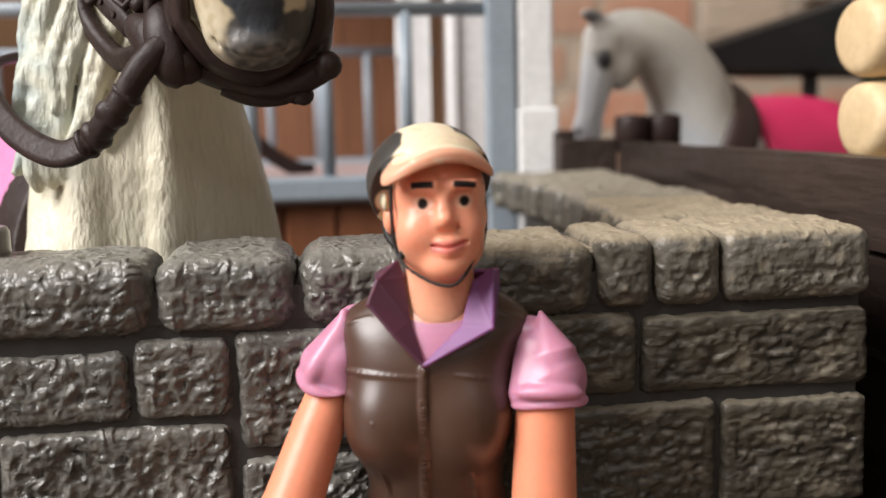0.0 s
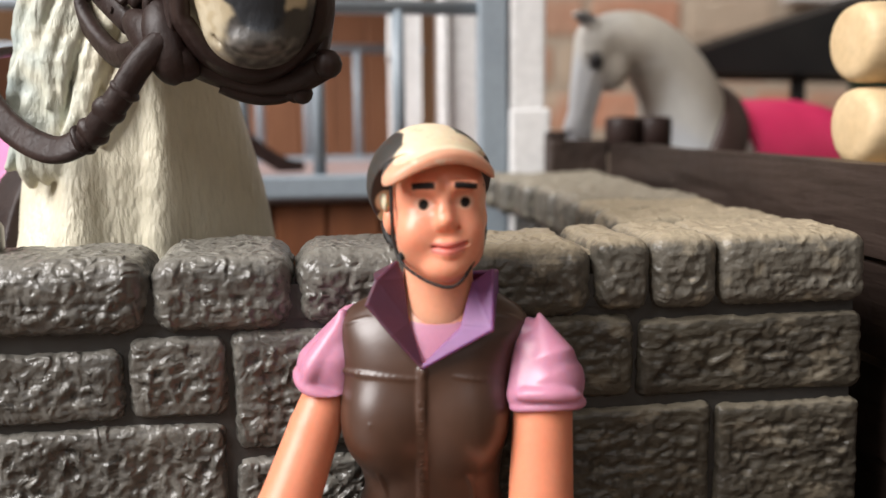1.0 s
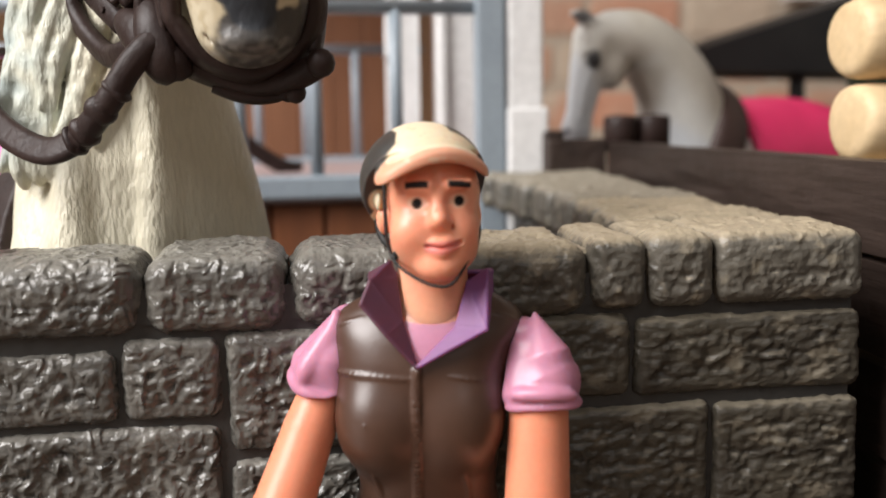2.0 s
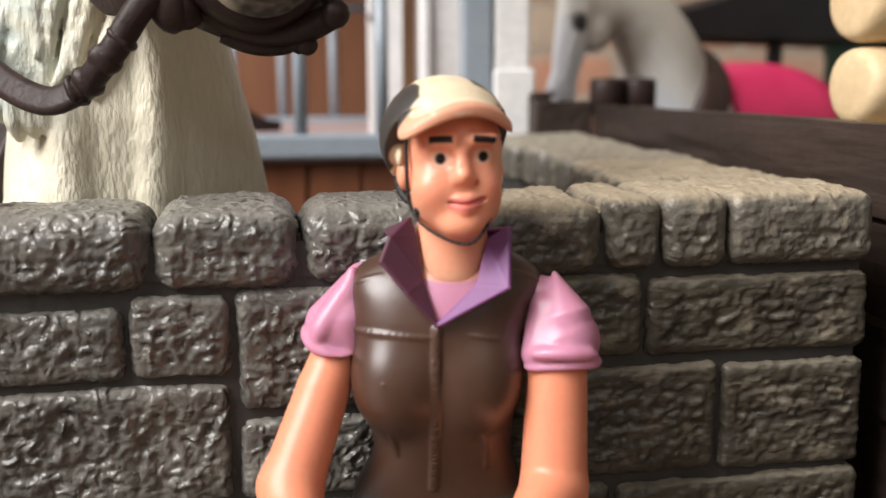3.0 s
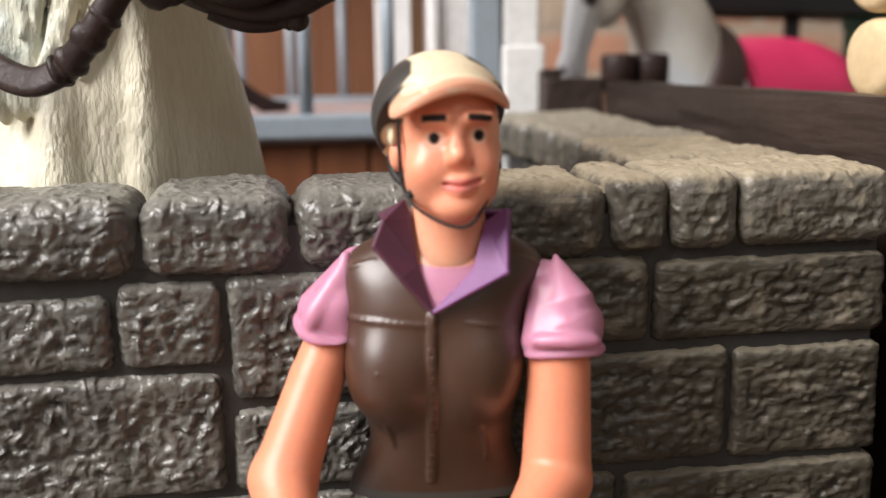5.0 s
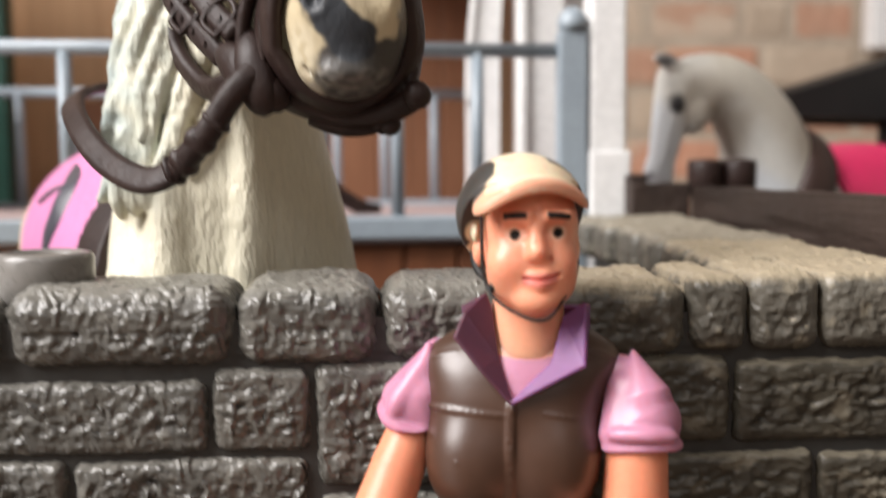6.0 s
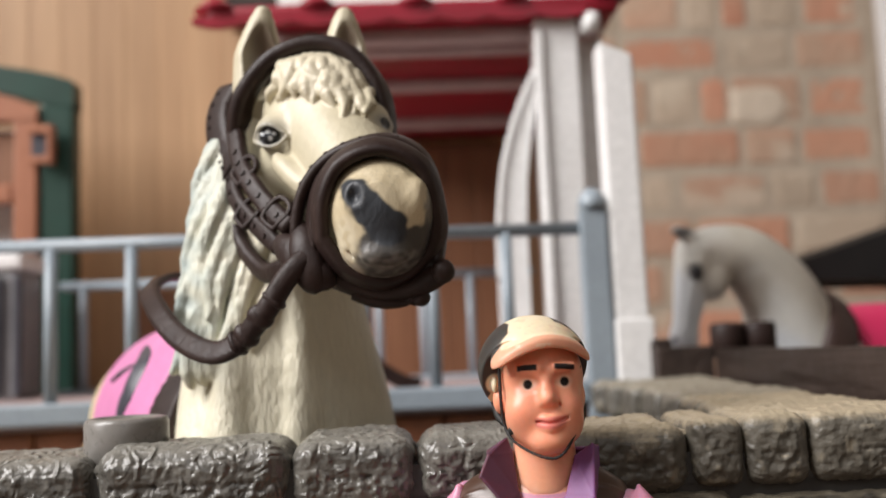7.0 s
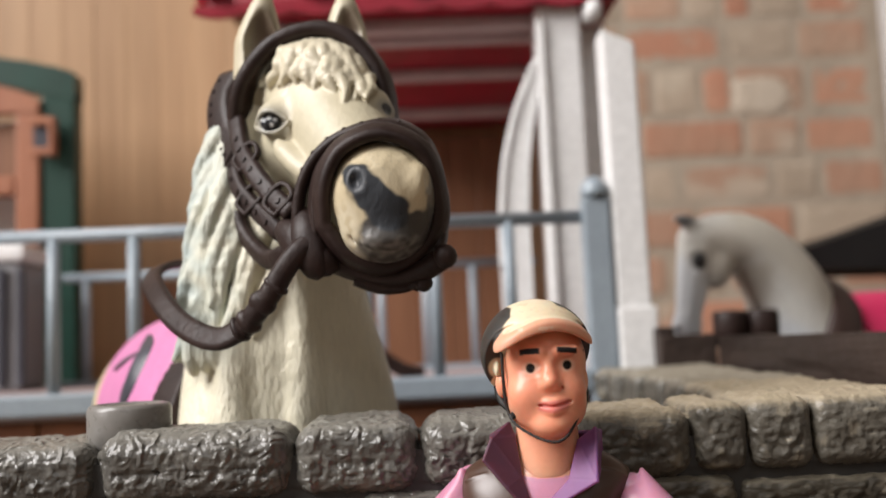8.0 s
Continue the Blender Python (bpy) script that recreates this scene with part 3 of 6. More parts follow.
def stone_mesh(sx, sy, sz, seed, n=(26, 10, 14), rough=1.0, r=0.16, flake=1.0, parting=False):
    """A rugged block about its centre (centimetres): rounded box, craggy relief, open at the back."""
    verts, faces, index = [], [], {}
    hx, hy, hz = sx / 2, sy / 2, sz / 2
    nx, ny, nz = n

    def vert(i, j, k):
        key = (i, j, k)
        if key in index:
            return index[key]
        p = np.array([-hx + sx * i / nx, -hy + sy * j / ny, -hz + sz * k / nz])
        inner = np.clip(p, [-hx + r, -hy + r, -hz + r], [hx - r, hy - r, hz - r])
        d = p - inner
        L = np.linalg.norm(d)
        nrm = d / L if L > 1e-6 else np.zeros(3)
        q = inner + nrm * r if L > 1e-6 else p
        s = Vector((p[0] + seed * 3.7, p[1] + seed * 1.3, p[2] - seed * 2.1))
        g = Vector((s.x * flake, s.y, s.z * (2 - flake) * 1.1))
        high = parting and p[2] > -0.02 * sz
        a = noise.noise(s * 1.1) * 0.06 + noise.noise(s * 2.4) * 0.05
        b = (abs(noise.noise(g * 4.6)) - 0.25) * -0.085 + (abs(noise.noise(g * 10.5)) - 0.25) * -0.065
        c = noise.noise(g * 7.5) * 0.035 + noise.noise(g * 16.0) * 0.03
        d = -0.1 * max(0.0, 0.4 - noise.voronoi(g * 4.8)[0][0]) / 0.4 if noise.noise(s * 1.9) > -0.1 else 0.0
        e = (0.3 * b + 0.6 * c + 0.025) if high else b + c + d
        m = sum(abs(p[w]) > h_ - 0.2 for w, h_ in ((0, hx), (1, hy), (2, hz)))
        out = (a + e) * rough * (1.0 if m < 2 else 0.35)
        edge = noise.noise(Vector((seed * 5.1, p[0] * 0.9, p[2] * 0.9 + p[1]))) * 0.05
        q = q + nrm * (out + edge * 0.5)
        index[key] = len(verts)
        verts.append(q)
        return index[key]

    for i in range(nx):
        for k in range(nz):
            faces.append((vert(i, 0, k), vert(i + 1, 0, k), vert(i + 1, 0, k + 1), vert(i, 0, k + 1)))
    for i in range(nx):
        for j in range(ny):
            faces.append((vert(i, j, nz), vert(i + 1, j, nz), vert(i + 1, j + 1, nz), vert(i, j + 1, nz)))
            faces.append((vert(i, j, 0), vert(i, j + 1, 0), vert(i + 1, j + 1, 0), vert(i + 1, j, 0)))
    for j in range(ny):
        for k in range(nz):
            faces.append((vert(0, j, k), vert(0, j, k + 1), vert(0, j + 1, k + 1), vert(0, j + 1, k)))
            faces.append((vert(nx, j, k), vert(nx, j + 1, k), vert(nx, j + 1, k + 1), vert(nx, j, k + 1)))
    for i in range(nx):
        for k in range(nz):
            faces.append((vert(i, ny, k), vert(i, ny, k + 1), vert(i + 1, ny, k + 1), vert(i + 1, ny, k)))
    return verts, faces


stone_wall = thing("stone_wall", 0, 12.2, 0, "grey moulded toy stone wall with rough coping stones", "wall")
part("joint_core", box(-10.5, 7.1, 11.24, 12.5, 0, 6.6), MORTAR, stone_wall)
part("joint_core", box(-10.5, 7.05, 11.2, 12.5, 6.6, 7.0), MORTAR, stone_wall)
part("coping_bed", box(1.7, 7.05, 11.3, 12.75, 6.9, 7.27, 0.05, 1), SANDSTONE, stone_wall)
STONES = 0


def stone(parent, x0, x1, y0, y1, z0, z1, n=(26, 10, 14), rough=1.0, r=0.16, angle=0.0, at=None, paint=None, flake=1.0, parting=False):
    """One block between given bounds; angle turns it about at (or its centre)."""
    global STONES
    STONES += 1
    v, f = stone_mesh(x1 - x0, y1 - y0, z1 - z0, STONES * 1.37, n, rough, r, flake, parting)
    v = np.array(v) + np.array(((x0 + x1) / 2, (y0 + y1) / 2, (z0 + z1) / 2))
    if angle:
        c, s = math.cos(radians(angle)), math.sin(radians(angle))
        d = v - np.array((*at, 0))
        v = np.stack([at[0] + c * d[:, 0] - s * d[:, 1], at[1] + s * d[:, 0] + c * d[:, 1], v[:, 2]], 1)
    return part("stone", (v, f), paint or STONE, parent, smooth=True)


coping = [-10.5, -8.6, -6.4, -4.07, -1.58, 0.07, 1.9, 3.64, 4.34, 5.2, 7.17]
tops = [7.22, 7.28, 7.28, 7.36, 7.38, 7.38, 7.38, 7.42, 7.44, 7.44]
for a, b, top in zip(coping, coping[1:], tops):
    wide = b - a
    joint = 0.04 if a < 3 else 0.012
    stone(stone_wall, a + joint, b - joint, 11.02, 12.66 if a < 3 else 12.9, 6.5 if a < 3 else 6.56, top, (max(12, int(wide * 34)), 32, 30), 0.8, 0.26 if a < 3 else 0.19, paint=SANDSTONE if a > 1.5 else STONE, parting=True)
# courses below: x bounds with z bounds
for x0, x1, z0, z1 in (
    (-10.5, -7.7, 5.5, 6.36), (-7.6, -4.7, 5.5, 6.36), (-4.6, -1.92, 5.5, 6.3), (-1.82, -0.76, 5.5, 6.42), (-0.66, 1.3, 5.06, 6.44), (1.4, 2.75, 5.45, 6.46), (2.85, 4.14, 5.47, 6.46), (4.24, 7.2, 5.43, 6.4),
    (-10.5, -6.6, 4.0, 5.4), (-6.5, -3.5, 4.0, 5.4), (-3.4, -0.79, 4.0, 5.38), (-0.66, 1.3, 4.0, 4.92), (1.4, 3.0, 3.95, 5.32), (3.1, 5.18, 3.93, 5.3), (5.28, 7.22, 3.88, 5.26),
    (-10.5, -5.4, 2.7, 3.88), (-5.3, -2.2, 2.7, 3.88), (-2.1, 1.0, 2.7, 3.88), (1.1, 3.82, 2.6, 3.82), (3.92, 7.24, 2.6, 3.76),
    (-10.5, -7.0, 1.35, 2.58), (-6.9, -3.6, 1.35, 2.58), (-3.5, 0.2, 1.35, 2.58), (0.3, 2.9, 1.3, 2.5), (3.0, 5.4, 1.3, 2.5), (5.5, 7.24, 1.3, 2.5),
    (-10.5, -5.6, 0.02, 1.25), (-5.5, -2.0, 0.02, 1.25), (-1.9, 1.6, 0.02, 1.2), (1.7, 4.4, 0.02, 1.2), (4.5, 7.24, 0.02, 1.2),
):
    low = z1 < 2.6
    stone(stone_wall, x0 - 0.015, x1 + 0.015, 11.12, 11.9, z0 - 0.01, z1 + 0.015, (8, 4, 5) if low else (max(14, int((x1 - x0) * 34)), 7, int((z1 - z0) * 34)), 0.8, 0.13, paint=SHADEDOLIVE if x0 > 0.9 else STONE, flake=0.7 if x0 > 0.9 else 1.0)

side_wall = thing("stone_wall", 6.6, 20, 0, "grey moulded side wall with rough coping stones", "wall")
TURN_SIDE = -5.6
core = box(4.95, 7.0, 12.9, 26.35, 0, 6.75)
part("joint_core", turned(core, TURN_SIDE, Vector((7.0, 12.9, 0))), MORTAR, side_wall)
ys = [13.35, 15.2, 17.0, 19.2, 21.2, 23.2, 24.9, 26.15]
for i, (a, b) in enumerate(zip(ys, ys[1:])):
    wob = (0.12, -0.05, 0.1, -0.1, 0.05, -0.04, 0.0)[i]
    stone(side_wall, (4.72, 4.72, 4.7, 4.6, 4.35, 4.05, 3.85)[i], 7.25 + wob, a + 0.03, b - 0.03, 6.5, 7.4, (24, 20, 9), 0.95, 0.24, TURN_SIDE, (7.0, 12.9), SANDSTONE if i < 2 else SHADEDSAND)
for z0, z1, off in ((5.5, 6.4, 0.0), (4.2, 5.4, 1.0), (2.9, 4.1, 0.2), (1.5, 2.8, 1.2), (0.02, 1.4, 0.0)):
    y = 13.4 + off
    while y < 26.0:
        y1 = min(y + 2.4, 26.4)
        stone(side_wall, 4.85, 5.4, y, y1 - 0.1, z0, z1, (4, 16, 9), 0.8, 0.12, TURN_SIDE, (7.0, 12.9))
        stone(side_wall, 6.6, 7.12, y, y1 - 0.1, z0, z1, (4, 8, 5), 0.8, 0.12, TURN_SIDE, (7.0, 12.9))
        y = y1
solo("wall_peg", lathe([(0.5, 7.1), (0.56, 7.14), (0.56, 7.66), (0.53, 7.72), (0.43, 7.74), (0.39, 7.66), (0.37, 7.45), (0.02, 7.44)], -3.88, 11.95, 36), GREYPEG, (-3.88, 11.95, 7.15), "warm grey hollow plastic peg on the wall's coping", "peg", smooth=True)

# ---- bricks of the room's back wall ----
BRICK_TONES = {
    "r": surface("red_brick", (0.53, 0.25, 0.16), (0.49, 0.285, 0.19), rough=0.85, scale=11, fine=140, bump=0.6, depth=0.004, vary=0.2, wear=((0.52, 0.40, 0.30), 9, 0.60)),
    "m": surface("washed_brick", (0.52, 0.29, 0.195), (0.48, 0.335, 0.24), rough=0.85, scale=11, fine=140, bump=0.6, depth=0.004, vary=0.2, wear=((0.54, 0.43, 0.33), 9, 0.56)),
    "p": surface("lime_stained_brick", (0.52, 0.41, 0.31), (0.45, 0.355, 0.265), rough=0.88, scale=11, fine=140, bump=0.7, depth=0.005, vary=0.15, wear=((0.58, 0.48, 0.37), 9, 0.55)),
}
brng = random.Random(11)


def lay_brick(x0, x1, z0, z1, tone):
    v, f = stone_mesh(x1 - x0, 3.2, z1 - z0, brng.uniform(0, 60), (max(4, int(x1 - x0)), 2, 6), 1.3, 0.6)
    me = bpy.data.meshes.new("brick")
    me.from_pydata([tuple(q * C) for q in v], [], f)
    me.materials.append(BRICK_TONES[tone])
    ob = new("brick", me)
    ob.parent = north
    ob.location = (((x0 + x1) / 2 - 50) * C, (151.7 + brng.uniform(-0.25, 0.15) - 150) * C, (z0 + z1) / 2 * C)
    ob.rotation_euler = (0, radians(brng.uniform(-0.5, 0.5)), 0)


# the weathered courses beside the white post, then the rest of the wall by chance
COURSES = (
    (60.5, 66.6, "m36.5-46 p46.8-52.6 r53.4-57.6 p58.6-66 r67-76.5"),
    (53.1, 59.4, "r36.2-52.4 p53.8-64.4 m65.4-77"),
    (44.3, 51.9, "m32-39.8 p40.8-48 r48.8-53.2 m54.2-65.6 r66.8-77"),
    (37.0, 43.0, "r38.2-54.8 m55.8-64.2 r65.1-77"),
    (29.6, 35.8, "p37.6-43.2 m44.4-58.8 p59.8-66.8 m67.8-78"),
    (22.2, 28.3, "m35.4-45.8 r46.8-62 p63-78"),
)
for z0, z1, course in COURSES:
    for item in course.split():
        x0, x1 = map(float, item[1:].split("-"))
        lay_brick(x0, x1, z0, z1, item[0])
for row in range(11):
    z0 = -0.2 + 7.4 * row if row < 3 else 67.6 + 7.4 * (row - 3)
    x = 14 + (row % 2) * 6.5
    while x < 108 and z0 < 110:
        x1 = x + (8.4 if brng.random() < 0.35 else 17.2)
        lay_brick(x, x1, max(z0, 0.1), z0 + 6.2, brng.choice("rrmmp"))
        x = x1 + 1.1
for z0, z1, course in COURSES:
    x1 = float(course.split()[0][1:].split("-")[0]) - 1.0
    while x1 > 14:
        x0 = x1 - (8.4 if brng.random() < 0.3 else 16.4)
        lay_brick(x0, x1, z0, z1, brng.choice("rmmp"))
        x1 = x0 - 1.1
solo("white_board", box(78.3, 140, 145, 148.4, 27.5, 110, 0.4, 2), WHITE, (100, 148, 27.5), "white painted board fixed to the brick wall", "board", kind="structure")

lump = stone_mesh(10.5, 4.4, 6.6, 77.0, (20, 6, 14), 1.0, 2.15)
lv = np.array(lump[0])
lv *= (1 + 0.07 * np.sin(lv[:, 0] * 0.7 + 1.0) + 0.07 * np.sin(lv[:, 2] * 1.1 + lv[:, 0] * 0.4))[:, None] * (1, 0.42, 1)
part("mortar_lump", (lv + np.array((58.5, 150.5, 47.0)), lump[1]), PALELIME, north, "pale lump of lime mortar", smooth=True)

# ---- moulded figures: soft unions of balls and limbs, meshed on a grid ----
class Clay:
    def __init__(self, lo, hi, h):
        self.lo, self.h = np.array(lo, float), h
        self.n = np.ceil((np.array(hi) - self.lo) / h).astype(int) + 1
        self.axes = [self.lo[i] + h * np.arange(self.n[i]) for i in range(3)]
        self.F = np.full(self.n, 9.0, np.float32)

    def apply(self, fn, lo, hi, k, cut=False):
        m = k + 3 * self.h
        s, ax = [], []
        for i in range(3):
            a = max(0, int((lo[i] - m - self.lo[i]) / self.h))
            b = min(self.n[i], int((hi[i] + m - self.lo[i]) / self.h) + 2)
            if b <= a:
                return self
            s.append(slice(a, b))
            ax.append(self.axes[i][a:b].astype(np.float32))
        s = tuple(s)
        d = fn(*np.meshgrid(*ax, indexing="ij"))
        f = self.F[s]
        if cut:
            d, f = -d, f
            e = np.maximum(k - np.abs(f - d), 0) / max(k, 1e-6)
            self.F[s] = np.maximum(f, d) + e * e * k / 4
        else:
            e = np.maximum(k - np.abs(f - d), 0) / max(k, 1e-6)
            self.F[s] = np.minimum(f, d) - e * e * k / 4
        return self

    def ball(self, c, r, k=0.05, cut=False, tilt=None):
        r = np.array((r, r, r) if np.isscalar(r) else r, float)
        R = None if tilt is None else np.array(Euler([radians(a) for a in tilt]).to_matrix())

        def fn(x, y, z):
            x, y, z = x - c[0], y - c[1], z - c[2]
            if R is not None:
                x, y, z = (R[0, i] * x + R[1, i] * y + R[2, i] * z for i in range(3))
            k0 = np.sqrt((x / r[0]) ** 2 + (y / r[1]) ** 2 + (z / r[2]) ** 2)
            k1 = np.sqrt((x / r[0] ** 2) ** 2 + (y / r[1] ** 2) ** 2 + (z / r[2] ** 2) ** 2) + 1e-6
            return k0 * (k0 - 1) / k1

        big = r if tilt is None else np.full(3, r.max())
        return self.apply(fn, np.array(c) - big - 2 * k, np.array(c) + big + 2 * k, k, cut)

    def limb(self, a, b, ra, rb, k=0.05, cut=False, flat=(1, 1, 1)):
        a, b, fl = np.array(a, float), np.array(b, float), np.array(flat, float)
        d = (b - a) / fl
        L = d @ d

        def fn(x, y, z):
            x, y, z = (x - a[0]) / fl[0], (y - a[1]) / fl[1], (z - a[2]) / fl[2]
            t = np.clip((x * d[0] + y * d[1] + z * d[2]) / L, 0, 1)
            return (np.sqrt((x - t * d[0]) ** 2 + (y - t * d[1]) ** 2 + (z - t * d[2]) ** 2) - (ra + (rb - ra) * t)) * fl.min()

        m = max(ra, rb) * fl
        return self.apply(fn, np.minimum(a, b) - m, np.maximum(a, b) + m, k, cut)

    def path(self, points, radii, k=0.05, steps=4, cut=False):
        p = smooth_path(points, steps)
        r = np.interp(np.linspace(0, 1, len(p)), np.linspace(0, 1, len(radii)), radii)
        for i in range(len(p) - 1):
            self.limb(p[i], p[i + 1], r[i], r[i + 1], k, cut)
        return self

    def plate(self, a, b, c, thick, k=0.03):
        """A thin triangular plate with rounded edges."""
        a, b, c = (np.array(q, float) for q in (a, b, c))
        nor = np.cross(b - a, a - c)
        edges = ((b - a, a), (c - b, b), (a - c, c))

        def fn(x, y, z):
            p = np.stack([x, y, z], -1)
            inside, near = 0, None
            for e, o in edges:
                d = p - o
                inside = inside + np.sign((np.cross(e, nor) * d).sum(-1))
                t = np.clip((d @ e) / (e @ e), 0, 1)[..., None]
                q = ((e * t - d) ** 2).sum(-1)
                near = q if near is None else np.minimum(near, q)
            flat = ((p - a) @ nor) ** 2 / (nor @ nor)
            return np.sqrt(np.where(inside < 2, near, flat)) - thick

        pts = np.stack([a, b, c])
        return self.apply(fn, pts.min(0) - thick, pts.max(0) + thick, k)

    def mesh(self):
        F, h = self.F, self.h
        s = F < 0
        cells = np.zeros(self.n - 1, bool)
        first = s[:-1, :-1, :-1]
        corners = [(i, j, k) for i in (0, 1) for j in (0, 1) for k in (0, 1)]
        nx, ny, nz = self.n - 1
        for i, j, k in corners:
            cells |= s[i : i + nx, j : j + ny, k : k + nz] != first
        idx = np.argwhere(cells)
        vals = {c: F[idx[:, 0] + c[0], idx[:, 1] + c[1], idx[:, 2] + c[2]] for c in corners}
        total, count = np.zeros((len(idx), 3)), np.zeros(len(idx))
        for c in corners:
            for ax in range(3):
                if c[ax] == 0:
                    e = tuple(1 if q == ax else c[q] for q in range(3))
                    cross = (vals[c] < 0) != (vals[e] < 0)
                    t = vals[c] / (vals[c] - vals[e] + 1e-12)
                    p = np.tile(np.array(c, float), (len(idx), 1))
                    p[:, ax] = t
                    total[cross] += p[cross]
                    count[cross] += 1
        verts = self.lo + h * (idx + total / count[:, None])
        lookup = np.full(self.n - 1, -1, np.int64)
        lookup[cells] = np.arange(len(idx))
        faces = []
        for ax in range(3):
            u, v = (ax + 1) % 3, (ax + 2) % 3
            a = [slice(None)] * 3
            b = [slice(None)] * 3
            a[ax], b[ax] = slice(0, -1), slice(1, None)
            edge = s[tuple(a)] != s[tuple(b)]
            e = np.argwhere(edge)
            ok = (e[:, u] > 0) & (e[:, v] > 0) & (e[:, u] < self.n[u] - 1) & (e[:, v] < self.n[v] - 1)
            e = e[ok]
            quad = []
            for du, dv in ((-1, -1), (0, -1), (0, 0), (-1, 0)):
                q = e.copy()
                q[:, u] += du
                q[:, v] += dv
                quad.append(lookup[q[:, 0], q[:, 1], q[:, 2]])
            quad = np.stack(quad, 1)
            inside = s[e[:, 0], e[:, 1], e[:, 2]]
            quad[~inside] = quad[~inside][:, ::-1]
            faces.append(quad)
        faces = np.concatenate(faces)
        return verts, faces[(faces >= 0).all(1)]


def ease(v, a, b):
    t = np.clip((v - a) / (b - a), 0, 1)
    return t * t * (3 - 2 * t)


def over(col, mask, colour, rough=None):
    """Lay a paint colour over where the mask is 1."""
    for i in range(3):
        col[:, i] = col[:, i] * (1 - mask) + colour[i] * mask
    if rough is not None:
        col[:, 3] = col[:, 3] * (1 - mask) + rough * mask
    return col


def spot(v, c, r, soft=0.15):
    """A paint mask: 1 inside an ellipsoid."""
    d = np.sqrt((((v - np.array(c)) / np.array(r)) ** 2).sum(1))
    return 1 - ease(d, 1 - soft, 1 + soft)


def wobble(v, scale, seed=0.0):
    """Cheap smooth noise of points, about -1 to 1."""
    x, y, z = v[:, 0] * scale + seed, v[:, 1] * scale + seed * 1.7, v[:, 2] * scale - seed
    return (np.sin(x * 1.7 + 2.1 * np.sin(y * 1.3)) + np.sin(y * 2.3 + 1.7 * np.sin(z * 1.9)) + np.sin(z * 2.9 + 1.3 * np.sin(x * 2.3))) / 3


def figure(name, pieces, material, base, label, category, turn=0.0, group=""):
    """One painted mesh of several meshed pieces: (verts, faces, colours) in local centimetres."""
    V = np.concatenate([p[0] for p in pieces])
    off = np.cumsum([0] + [len(p[0]) for p in pieces[:-1]])
    Fc = np.concatenate([p[1] + o for p, o in zip(pieces, off)])
    col = np.concatenate([p[2] for p in pieces]).astype(np.float32)
    me = bpy.data.meshes.new(name)
    me.vertices.add(len(V))
    me.vertices.foreach_set("co", (V * C).astype(np.float32).ravel())
    me.loops.add(4 * len(Fc))
    me.loops.foreach_set("vertex_index", Fc.astype(np.int32).ravel())
    me.polygons.add(len(Fc))
    me.polygons.foreach_set("loop_start", np.arange(0, 4 * len(Fc), 4, dtype=np.int32))
    me.polygons.foreach_set("loop_total", np.full(len(Fc), 4, np.int32))
    me.polygons.foreach_set("use_smooth", np.ones(len(Fc), bool))
    me.update(calc_edges=True)
    me.validate()
    at = me.attributes.new("paint", "FLOAT_COLOR", "POINT")
    at.data.foreach_set("color", col.ravel())
    for m in material if isinstance(material, list) else [material]:
        me.materials.append(m)
    slots = np.concatenate([np.full(len(p[1]), p[3] if len(p) > 3 else 0) for p in pieces])
    if len(slots) == len(me.polygons):
        me.polygons.foreach_set("material_index", slots.astype(np.int32))
    ob = new(name, me)
    ob.matrix_world = pose(base[0] * C, base[1] * C, base[2] * C, 0, 0, turn)
    return tagged(ob, label, category, group)


# ---- the rider doll ----
SKIN, PINK, VEST, PURPLE, CREAM, HAT = (0.83, 0.34, 0.21), (0.525, 0.23, 0.335), (0.062, 0.0285, 0.017), (0.19, 0.07, 0.205), (0.72, 0.60, 0.42), (0.045, 0.04, 0.036)


def colours(v, base, rough=1.0):
    return np.tile(np.array((*base, rough), float), (len(v), 1))


